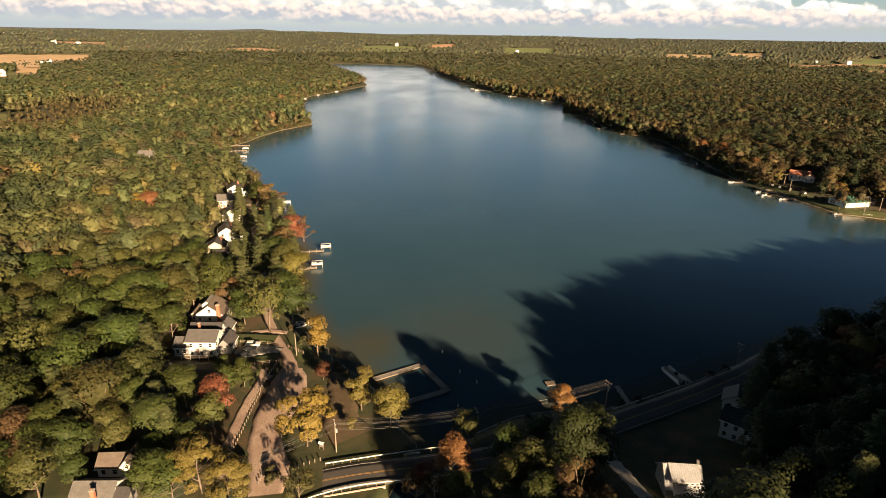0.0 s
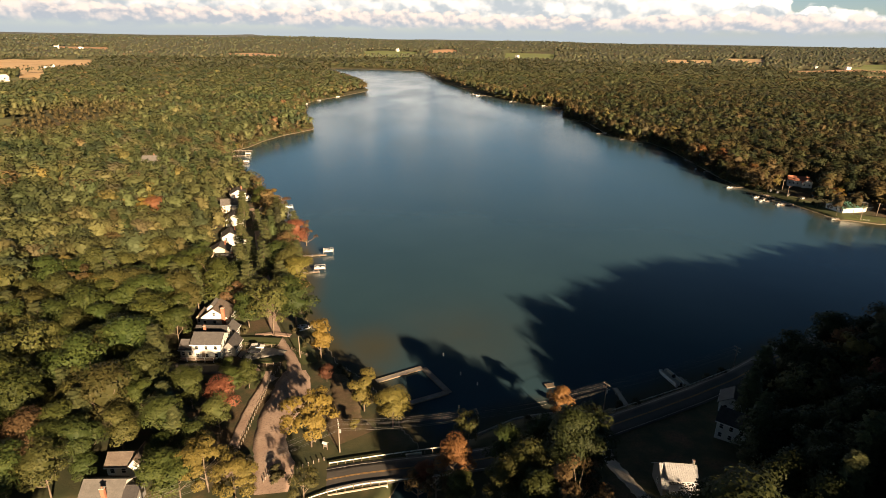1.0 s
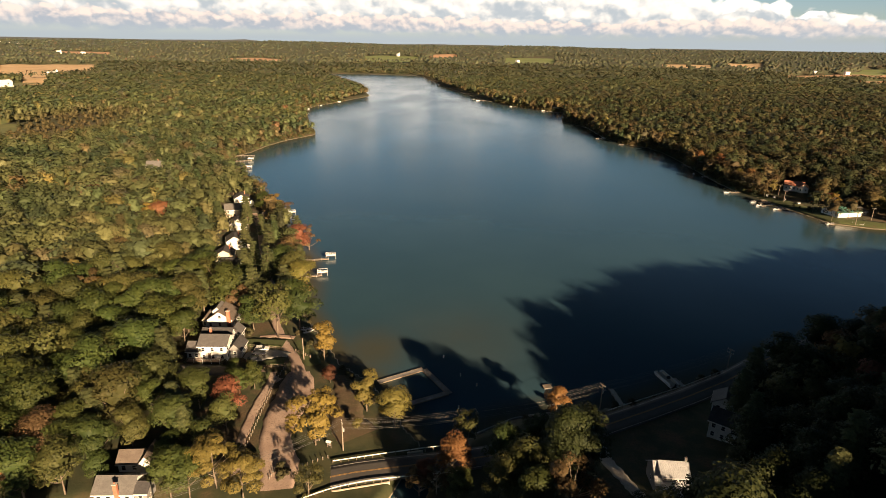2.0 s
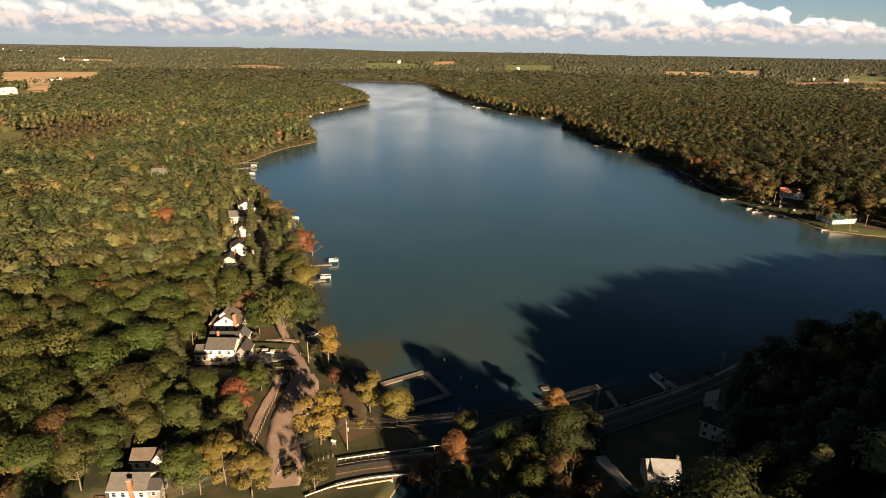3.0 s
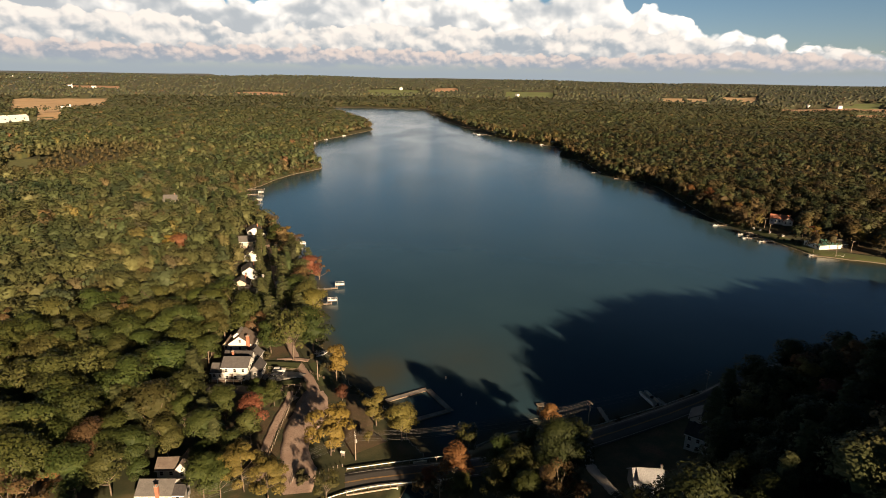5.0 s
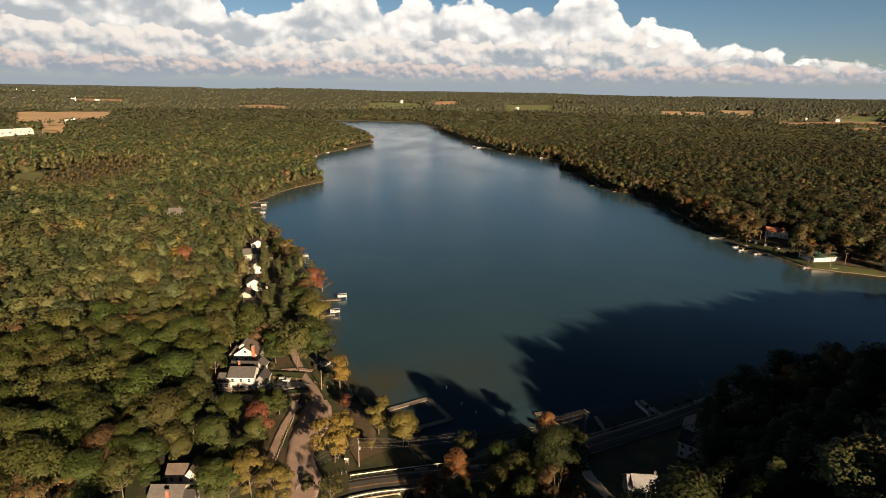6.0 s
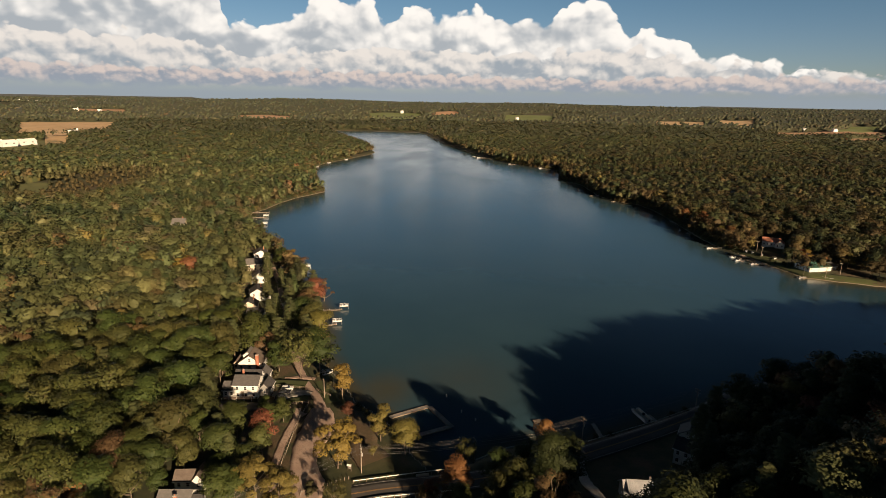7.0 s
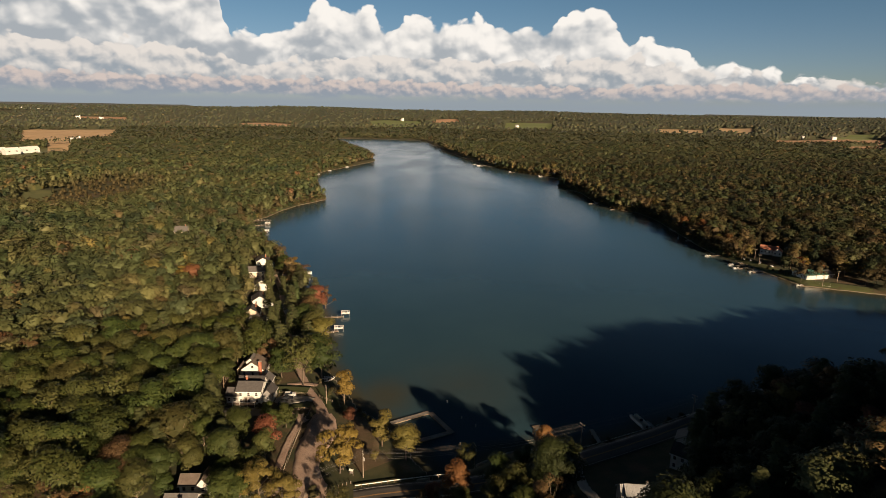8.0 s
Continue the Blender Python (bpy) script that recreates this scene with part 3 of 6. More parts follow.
def lobes_for(shape, rng):
    """Centres, radii and leaf shares of a crown of unit height 1 above its foot, spread about 0.5."""
    out = []
    if shape == "broad":
        for i in range(17):
            h = rng.uniform(0.34, 0.94)
            reach = 0.315 * math.sqrt(max(0.03, 1 - ((h - 0.46) / 0.52) ** 2))
            a, q = rng.uniform(0, 6.28), math.sqrt(rng.uniform(0.15, 1)) * reach
            out.append((q * math.cos(a), q * math.sin(a), h, rng.uniform(0.10, 0.16)))
        out.append((0, 0, 0.86, 0.15))
    elif shape == "tall":
        for i in range(16):
            h = rng.uniform(0.30, 0.95)
            reach = 0.22 * math.sqrt(max(0.05, 1 - ((h - 0.58) / 0.46) ** 2))
            a, q = rng.uniform(0, 6.28), math.sqrt(rng.uniform(0.1, 1)) * reach
            out.append((q * math.cos(a), q * math.sin(a), h, rng.uniform(0.08, 0.12)))
    elif shape == "airy":
        for i in range(30):
            h = rng.uniform(0.36, 0.95)
            reach = 0.42 * math.sqrt(max(0.06, 1 - ((h - 0.55) / 0.46) ** 2))
            a, q = rng.uniform(0, 6.28), math.sqrt(rng.uniform(0.1, 1)) * reach
            out.append((q * math.cos(a), q * math.sin(a), h, rng.uniform(0.06, 0.12)))
    elif shape == "ovate":
        for i in range(34):
            h = rng.uniform(0.20, 0.92)
            reach = 0.27 * (1 - ((h - 0.16) / 0.84) ** 1.7) + 0.02
            a, q = rng.uniform(0, 6.28), math.sqrt(rng.uniform(0.25, 1)) * reach
            out.append((q * math.cos(a), q * math.sin(a), h, rng.uniform(0.085, 0.13)))
        out.append((0, 0, 0.93, 0.06))
    elif shape == "open":
        for i in range(15):
            h = rng.uniform(0.42, 0.95)
            reach = 0.40 * math.sqrt(max(0.06, 1 - ((h - 0.6) / 0.42) ** 2))
            a, q = rng.uniform(0, 6.28), math.sqrt(rng.uniform(0.3, 1)) * reach
            out.append((q * math.cos(a), q * math.sin(a), h, rng.uniform(0.07, 0.12)))
    return out


def crown_mesh(shape, height, quads, size, seed, loose=0.85):
    """Leaf sprays of one crown, as an array of triangles, in metres above the foot; with the ends of its limbs."""
    rng = np.random.RandomState(seed)
    tips = []
    if shape == "pine":
        cs, outs = [], []
        tiers = 11
        for k in range(tiers):
            h = 0.28 + 0.70 * k / (tiers - 1)
            reach = (0.24 * (1.05 - h) ** 0.7 + 0.03) * rng.uniform(0.8, 1.2)
            arms = max(4, int(9 * (1.1 - h)) + 2)
            for j in range(arms):
                a = j * 6.28 / arms + rng.uniform(-0.4, 0.4) + k
                l = reach * rng.uniform(0.65, 1.15)
                m = max(3, int(quads / (tiers * arms)))
                t = np.sqrt(rng.uniform(0.05, 1, m))
                side = rng.normal(0, 0.028, m) * (0.4 + t)
                x = np.cos(a) * l * t - np.sin(a) * side
                y = np.sin(a) * l * t + np.cos(a) * side
                z = h + 0.05 * t - 0.045 * t * t + rng.normal(0, 0.006, m)
                cs.append(np.stack([x, y, z], 1))
                outs.append(np.stack([0.5 * np.cos(a) * t, 0.5 * np.sin(a) * t, np.ones(m)], 1))
                if j % 2 == 0:
                    tips.append((math.cos(a) * l * 0.9, math.sin(a) * l * 0.9, h + 0.01, h - 0.01))
        c, o = np.concatenate(cs), np.concatenate(outs)
        pick = rng.permutation(len(c))[: int(quads * 1.1)]
        c, o = c[pick], o[pick]
        o = o + 0.8 * (c - np.array([0, 0, 0.35]))
        return *leaf_quads(c * height, o, size, rng, 0.45, 1.6, loose), [tuple(v * height for v in t) for t in tips]
    ls = lobes_for(shape, rng)
    tot = sum(l[3] ** 2 for l in ls)
    cs, outs = [], []
    for x, y, z, r in ls:
        m = max(3, int(quads * r * r / tot))
        d = rng.normal(0, 1, (m, 3))
        d[:, 2] = np.abs(d[:, 2]) * 1.0 - 0.25
        d /= np.linalg.norm(d, axis=1)[:, None]
        rr = r * rng.uniform(0.72, 1.06, (m, 1)) * np.array([1.15, 1.15, 0.85])
        cs.append(np.array([x, y, z]) + d * rr)
        outs.append(d + np.array([0, 0, 0.25]))
        tips.append((x, y, z, max(0.22, z * 0.55)))
    c, o = np.concatenate(cs), np.concatenate(outs)
    pick = rng.permutation(len(c))[: int(quads * 1.1)]
    c, o = c[pick], o[pick]
    o = o * 0.6 + 1.6 * (c - np.array([0, 0, 0.42]))
    return *leaf_quads(c * height, o, size, rng, 0.25 + 0.3 * loose, 1.3, loose), [tuple(v * height for v in t) for t in tips]


def hull_mesh(shape, seed, rings, sides, low=0.62, shrink=1.0):
    """The closed lumpy mass of a crown of height 1: a star-shaped skin round its lobes. Vertices, triangles, normals."""
    rng = np.random.RandomState(seed)
    if shape == "pine":
        lobes = [(0.05 * math.cos(k * 2.2), 0.05 * math.sin(k * 2.2), 0.30 + 0.075 * k, 0.23 - 0.021 * k) for k in range(9)]
    else:
        lobes = lobes_for(shape, rng)
    ls = np.array(lobes)
    c0 = np.array([0, 0, 0.56 if shape != "pine" else 0.5])
    dirs, idx = [(0.0, 0.0, 1.0)], []
    for i in range(1, rings + 1):
        th = math.pi * low * i / rings
        for k in range(sides):
            a = 6.2832 * (k + 0.5 * (i % 2)) / sides + rng.uniform(-0.12, 0.12)
            dirs.append((math.sin(th) * math.cos(a), math.sin(th) * math.sin(a), math.cos(th)))
    d = np.array(dirs)
    reach = np.full(len(d), 0.10)
    for lx, ly, lz, lr in ls:
        o = np.array([lx, ly, lz]) - c0
        b = d @ o
        disc = b * b - (o @ o - (lr * 1.02) ** 2)
        reach = np.where(disc > 0, np.maximum(reach, b + np.sqrt(np.maximum(disc, 0))), reach)
    v = c0 + d * (reach * shrink)[:, None] * rng.uniform(0.86, 1.10, (len(d), 1))
    f = [(0, 1 + k, 1 + (k + 1) % sides) for k in range(sides)]
    for i in range(rings - 1):
        for k in range(sides):
            p, q = 1 + i * sides + k, 1 + i * sides + (k + 1) % sides
            r, t = p + sides, q + sides
            f += [(p, r, t), (p, t, q)] if i % 2 else [(p, r, q), (q, r, t)]
    f = np.array(f)
    fn = np.cross(v[f[:, 1]] - v[f[:, 0]], v[f[:, 2]] - v[f[:, 0]])
    n = np.zeros_like(v)
    for k in range(3):
        np.add.at(n, f[:, k], fn)
    n /= np.linalg.norm(n, axis=1)[:, None] + 1e-12
    return v, f, n


def tube(points, radii, sides=6):
    """A tapered tube through the points."""
    verts, faces = [], []
    for i, (p, r) in enumerate(zip(points, radii)):
        d = Vector(points[min(i + 1, len(points) - 1)]) - Vector(points[max(i - 1, 0)])
        q = d.to_track_quat("Z", "Y")
        for k in range(sides):
            a = 6.2832 * k / sides
            verts.append(tuple(Vector(p) + q @ Vector((r * math.cos(a), r * math.sin(a), 0))))
    for i in range(len(points) - 1):
        for k in range(sides):
            faces.append((i * sides + k, i * sides + (k + 1) % sides, (i + 1) * sides + (k + 1) % sides, (i + 1) * sides + k))
    faces.append(tuple(range(sides))[::-1])
    faces.append(tuple(range(len(verts) - sides, len(verts))))
    return verts, faces


def join(*pieces):
    verts, faces = [], []
    for v, f in pieces:
        faces += [tuple(i + len(verts) for i in q) for q in f]
        verts += list(v)
    return verts, faces


def trunk_mesh(height, tips, seed, thick=0.018, limbs=9):
    rng = random.Random(seed)
    top = height * 0.8
    stem = [(rng.uniform(-0.02, 0.02) * height * k / 5, rng.uniform(-0.02, 0.02) * height * k / 5, -0.5 + (top + 0.5) * k / 5) for k in range(6)]
    out = [tube(stem, [height * thick * (1.25 - 0.2 * k) if k < 5 else 0.05 for k in range(6)], 7)]
    for x, y, z, fork in rng.sample(tips, min(limbs, len(tips))):
        f = min(fork, top * 0.9)
        k = max(0.0, min(4.99, (f + 0.5) / (top + 0.5) * 5))
        i = int(k)
        base = Vector(stem[i]).lerp(Vector(stem[i + 1]), k - i)
        mid = base.lerp(Vector((x, y, z)), 0.5) + Vector((0, 0, -0.02 * height))
        out.append(tube([base, mid, (x, y, z)], [height * thick * 0.5, height * thick * 0.3, 0.03], 5))
    return join(*out)


TREES = {}


def tree(kind_of, at, height, turn=0.0, seed=0):
    """A tree of one of the kinds below, scaled to its height; each kind and seed is built once and then copied."""
    shape, mat, label, cat, quads, size = KINDS[kind_of]
    key = (kind_of, seed % VARIANTS.get(kind_of, 2))
    if key not in TREES:
        h0 = 16.0
        q, soft, tips = crown_mesh(shape, h0, quads, size, 17 * len(TREES) + 5)
        ob = thing(cat.replace(" ", "_"), label, cat, group=cat + "s round the lake")
        tv, tf = trunk_mesh(h0, tips, len(TREES) + 3, 0.016 if shape != "open" else 0.02, 9 if shape != "open" else 15)
        part("trunk", tv, tf, M["bark"], ob, smooth_faces=True)
        n = len(q)
        cv, cf, cn = q.reshape(-1, 3), np.arange(3 * n).reshape(n, 3), soft
        if shape in ("broad", "tall", "ovate"):
            hv, hf, hn = hull_mesh(shape, 17 * len(TREES) + 5, 6, 9, 0.66, 0.60)
            cv, cf, cn = np.concatenate([cv, hv * h0]), np.concatenate([cf, hf + 3 * n]), np.concatenate([cn, hn])
        soften(part("crown", cv.tolist(), cf.tolist(), M[mat], ob, smooth_faces=True), cn)
        TREES[key] = ob
        t = ob
    else:
        t = copy_thing(TREES[key], Matrix.Identity(4))
    s = height / 16.0
    t.matrix_basis = pose(*at, 0, 0, turn) @ Matrix.Diagonal((s, s, s, 1))
    return t


KINDS = {
    "oak": ("broad", "oak", "broad green deciduous tree in early autumn leaf", "deciduous tree", 3900, 0.52),
    "great": ("ovate", "deep", "great spreading green tree beside the road", "deciduous tree", 13000, 0.33),
    "olive": ("broad", "olive", "olive green deciduous tree turning brown", "deciduous tree", 3900, 0.52),
    "tall": ("tall", "oak", "tall narrow green deciduous tree", "deciduous tree", 3000, 0.50),
    "pine": ("pine", "pine", "tall white pine with layered limbs", "pine tree", 3200, 0.50),
    "gold": ("airy", "gold", "broad tree with golden yellow autumn leaves", "deciduous tree", 3600, 0.62),
    "lime": ("broad", "lime", "tree with yellow-green autumn leaves by the water", "deciduous tree", 3900, 0.50),
    "orange": ("broad", "orange", "maple with bright orange autumn leaves", "maple tree", 3900, 0.50),
    "red": ("broad", "red", "maple with red autumn leaves", "maple tree", 3900, 0.50),
    "maroon": ("broad", "maroon", "small ornamental tree with dark red leaves", "ornamental tree", 2048, 0.73),
    "rust": ("open", "rust", "half-bare tree with rust brown leaves", "deciduous tree", 2048, 0.58),
    "russet": ("broad", "rust", "broad tree with russet autumn leaves", "deciduous tree", 3900, 0.50),
    "ltall": ("tall", "lime", "upright tree with yellow-green autumn leaves by the beach", "deciduous tree", 2560, 0.63),
    # darker copy of the broad tree, with shade in its leaf colour
    "dark": ("broad", "deep", "deciduous tree with leaves darkened for the shade", "deciduous tree", 3200, 0.50),
    "fading": ("airy", "fading", "broad tree with fading yellow-green leaves and bare twigs", "deciduous tree", 5200, 0.50),
    "bare": ("airy", "olive", "thinning tree with pale bare branches showing", "deciduous tree", 2300, 0.55),
    "narrow": ("tall", "gold", "narrow tree with golden orange leaves by the shore", "deciduous tree", 2560, 0.62),
}
VARIANTS = {"oak": 4, "olive": 3, "tall": 2, "pine": 3, "gold": 2}

# trees that stand apart: kind, place, height; the dark kind is added out of view to cast shade
STANDING = [
    ("gold", -33.2, 115.8, 16.5), ("ltall", -21.8, 131, 13.5), ("lime", -13.2, 125.7, 13.5), ("red", -59.0, 125.8, 12.5), ("oak", -61, 138, 8.5), ("oak", -69.4, 129.5, 13), ("olive", -57.7, 119, 12), ("pine", -70.6, 118.7, 15), ("pine", -83, 141, 19),
    ("fading", -53.2, 99.5, 14.5), ("bare", -30.8, 97.5, 9), ("bare", -59.3, 173.5, 21), ("oak", -69.5, 178, 14), ("lime", -59.2, 210, 18), ("narrow", -39.6, 158.5, 14), ("maroon", -35.1, 145, 6.5), ("oak", -65.5, 146.5, 6.5),
    ("oak", -62.5, 96.5, 13), ("fading", -45.6, 96, 13), ("oak", -82.4, 203, 16), ("bare", -90.7, 200, 20), ("pine", -75.1, 217, 19), ("pine", -84.6, 251, 18), ("pine", -85.4, 219.5, 17), ("pine", -99.5, 260, 16), ("pine", -109, 292.5, 20), ("olive", -100, 311, 12), ("pine", -86.3, 234, 15), ("pine", -96.5, 277, 15), ("pine", -116.5, 312, 15), ("olive", -113, 335, 12), ("oak", -72, 226, 17), ("rust", -74, 243, 13), ("pine", -66, 236, 15),
    ("red", -74, 266, 16), ("rust", -71, 272, 15), ("pine", -78, 278, 17), ("pine", -88, 270, 17), ("pine", -93, 300, 17), ("gold", -108, 342, 12), ("rust", -99, 330, 12), ("oak", -110, 326, 14), ("red", -153.2, 287, 17), ("gold", -160, 290, 15),
    ("great", 29.5, 101, 23.5), ("orange", 33, 131.5, 10), ("rust", -5.2, 101.2, 9), ("red", -3.7, 104.6, 8.5), ("orange", 2.8, 105.2, 12), ("bare", 7, 118, 10), ("oak", 15.5, 107, 13.5), ("tall", 23, 110.5, 15), ("oak", 4, 96.8, 10), ("olive", 13.6, 96, 13), ("oak", 21, 92, 14), ("rust", -1, 99.4, 7.5),
    ("rust", 62, 97.5, 5.5), ("oak", -58.3, 96.8, 12.5), ("oak", -88.5, 100.5, 14), ("oak", -103, 104, 14), ("russet", -94.3, 101.8, 15.5), ("orange", -98, 94.5, 12), ("oak", -90.5, 108, 15), ("oak", -80.5, 99.5, 8), ("oak", -57.2, 140.5, 9), ("orange", 137, 146, 15), ("red", 131, 119, 15), ("rust", 104, 113, 16), ("red", 260, 368, 10), ("orange", 251, 374, 6), ("oak", 268, 374, 10), ("olive", 278, 384, 12), ("orange", 236, 428, 13), ("lime", 232, 436, 12), ("gold", 262, 366, 10), ("orange", 270, 360, 9), ("lime", 283, 352, 11), ("gold", 292, 346, 10), ("orange", 228, 505, 14), ("gold", 231, 540, 13), ("pine", 243, 470, 20), ("orange", 236, 480, 16), ("gold", 250, 440, 14),
    # the dark trees are unseen blockers, added to shade shore, road and lawn
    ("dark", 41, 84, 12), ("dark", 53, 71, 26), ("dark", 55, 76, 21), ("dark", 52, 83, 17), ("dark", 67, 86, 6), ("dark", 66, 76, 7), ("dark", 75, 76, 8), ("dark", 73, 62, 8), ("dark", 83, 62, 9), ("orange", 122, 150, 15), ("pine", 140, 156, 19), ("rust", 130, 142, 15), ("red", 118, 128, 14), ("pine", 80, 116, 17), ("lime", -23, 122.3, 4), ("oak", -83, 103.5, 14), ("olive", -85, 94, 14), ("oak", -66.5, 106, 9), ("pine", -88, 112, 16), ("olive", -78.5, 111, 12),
]

# open ground where no wood grows: centre and radius; a row of unseen gaps is added to let sun onto the metal roof
CLEAR = [(-77, 157, 12), (-82, 177, 9), (-62, 158, 13), (-50, 150, 12), (-43, 138, 14), (-43, 120, 14), (-30, 116, 15), (-22, 130, 10), (-73, 95, 9), (-75, 104, 6), (-70, 88, 10), (55, 103, 10), (60, 112, 14), (47, 115, 10), (46, 98, 9), (53, 92, 9), (75, 121, 7), (79, 131, 6), (64, 124, 9), (70, 114, 7),
         (-98.5, 237, 8), (-94.5, 226, 8), (-91.5, 216, 6), (-106, 249, 8), (-102, 238, 8), (-99, 228, 6), (-107.5, 267, 9), (-103.5, 256, 8), (-100.5, 246, 6), (-116.5, 298, 10), (-112.5, 287, 8), (-109.5, 277, 6), (-128, 324, 11), (-124, 313, 8), (-121, 303, 6), (-131.5, 347, 10), (-127.5, 336, 8), (-124.5, 326, 6), (-219, 412, 8), (-215, 401, 8), (-211, 391, 7), (263, 352, 13), (268, 343, 10), (277, 338, 8), (264, 410, 12), (257, 397, 13), (249, 385, 11), (243, 374, 8), (-9, 97, 8), (-15, 92, 8), (-66, 170, 9), (-70, 185, 5), (-45, 170, 9), (-97, 322, 6), (247, 366, 5), (238, 390, 6), (-78, 145, 10), (-72, 138, 6), (-66, 132, 6), (-33, 100, 12), (8, 116, 12), (20, 124, 8), (-35, 158, 10), (62, 79, 9), (66, 84, 8), (71, 72, 9), (74, 66, 9), (80, 57, 9), (84, 48, 9), (94, 32, 9), (103, 14, 8.5), (90, 40, 8), (98, 23, 8), (-66, 143, 8), (-815, 1010, 55), (-808, 950, 40), (-826, 1090, 45), (-46, 180, 7), (-30, 148, 8)]
FIELDS = [  # corners, surface
    ([(-992, 1273), (-916, 1511), (-1243, 2132), (-1465, 1934)], "stubble"), ([(-780, 1065), (-750, 1091), (-925, 1364), (-973, 1345)], "stubble"),
    ([(906, 2527), (1073, 2422), (1247, 2826), (1028, 2857)], "stubble"), ([(1177, 2494), (1283, 2415), (1584, 2998), (1415, 3045)], "stubble"),
    ([(1088, 1901), (1539, 2013), (1713, 2247), (1272, 2220)], "red_field"), ([(1472, 2215), (1595, 2190), (1880, 2477), (1753, 2514)], "green_field"),
    ([(1100, 1564), (1200, 1557), (1497, 1953), (1309, 1857)], "red_field"), ([(237, 2495), (466, 2593), (589, 3299), (316, 3247)], "green_field"),
    ([(-78, 3069), (50, 3186), (53, 3414), (-81, 3426)], "red_field"), ([(-376, 2701), (-140, 2787), (-167, 3338), (-468, 3375)], "green_field"),
    ([(-428, 517), (-410, 520), (-444, 594), (-483, 595)], "pasture"), ([(-701, 845), (-713, 1034), (-880, 1258), (-912, 1116)], "pasture"),
    ([(-1700, 2600), (-1500, 2660), (-1700, 3000), (-1950, 2950)], "red_field"), ([(-900, 2450), (-700, 2500), (-800, 2900), (-1050, 2850)], "red_field"),
]
for k, (kind_of, x, y, h) in enumerate(STANDING):
    tree(kind_of, (x, y, ground_at(x, y)), h, 47.0 * k, k)


def wood_points(step, lo, hi, amin, amax, seed, bank=3.0):
    """Foot points of woodland trees in a ring sector, off the water, roads, clearings and fields."""
    rng = np.random.RandomState(seed)
    xs, ys = np.meshgrid(np.arange(-hi, hi, step), np.arange(-60, hi, step))
    x = (xs + rng.uniform(-0.42, 0.42, xs.shape) * step).ravel()
    y = (ys + rng.uniform(-0.42, 0.42, ys.shape) * step).ravel()
    r, a = np.hypot(x, y), np.degrees(np.arctan2(x, y))
    k = (r >= lo) & (r < hi) & (a > amin) & (a < amax)
    x, y = x[k], y[k]
    d = segments_distance(x, y, SHORE, True) * np.where(inside(x, y, SHORE), -1, 1)
    k = (d > bank) & (segments_distance(x, y, ROAD, False) > 8.5) & (segments_distance(x, y, LANE, False) > 5.0) & (segments_distance(x, y, CREEK, False) > 8.0) & (segments_distance(x, y, TRACK, False) > 4.5)
    # out of view: bare west of x = 14 for sun, wooded east for shade
    k &= ~((y < 91) & (x > -76) & (x < 14)) & ~((y > 78) & (y < 91) & (x < 72) & (x > 0))
    for cx, cy, cr in CLEAR:
        k &= np.hypot(x - cx, y - cy) > cr
    for _, sx, sy, sh in STANDING:
        k &= np.hypot(x - sx, y - sy) > 2.6 + 0.2 * sh
    for f, _ in FIELDS:
        k &= ~inside(x, y, f)
    return x[k], y[k], d[k], rng


# the nearest woodland trees, one by one
nx, ny, nd, rng = wood_points(7.6, 60, 330, -54, 46, 4)
order = np.argsort(np.hypot(nx, ny - 60) + np.where(nx > 0, 25, 0))
near_set = order[:228]
for i in near_set:
    x, y = float(nx[i]), float(ny[i])
    kind_of = rng.choice(["oak", "oak", "oak", "olive", "olive", "tall", "pine", "pine", "bare", "rust", "gold"], p=[0.15, 0.15, 0.14, 0.13, 0.12, 0.09, 0.08, 0.06, 0.03, 0.03, 0.02])
    # right of x = 34 the hill's shade is put into the leaf colour
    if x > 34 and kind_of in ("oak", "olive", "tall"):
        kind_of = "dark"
    tree(kind_of, (x, y, ground_at(x, y)), float(rng.uniform(13, 20)), float(rng.uniform(0, 360)), int(rng.randint(0, 9)))

TINTS = np.array([(0.120, 0.128, 0.048), (0.098, 0.114, 0.044), (0.136, 0.137, 0.054), (0.158, 0.142, 0.058), (0.076, 0.095, 0.044), (0.185, 0.132, 0.058), (0.235, 0.188, 0.060), (0.225, 0.116, 0.057), (0.150, 0.128, 0.067)]) * 1.36 * LEAF
SHARES = np.array([0.25, 0.24, 0.19, 0.11, 0.11, 0.03, 0.018, 0.004, 0.048])


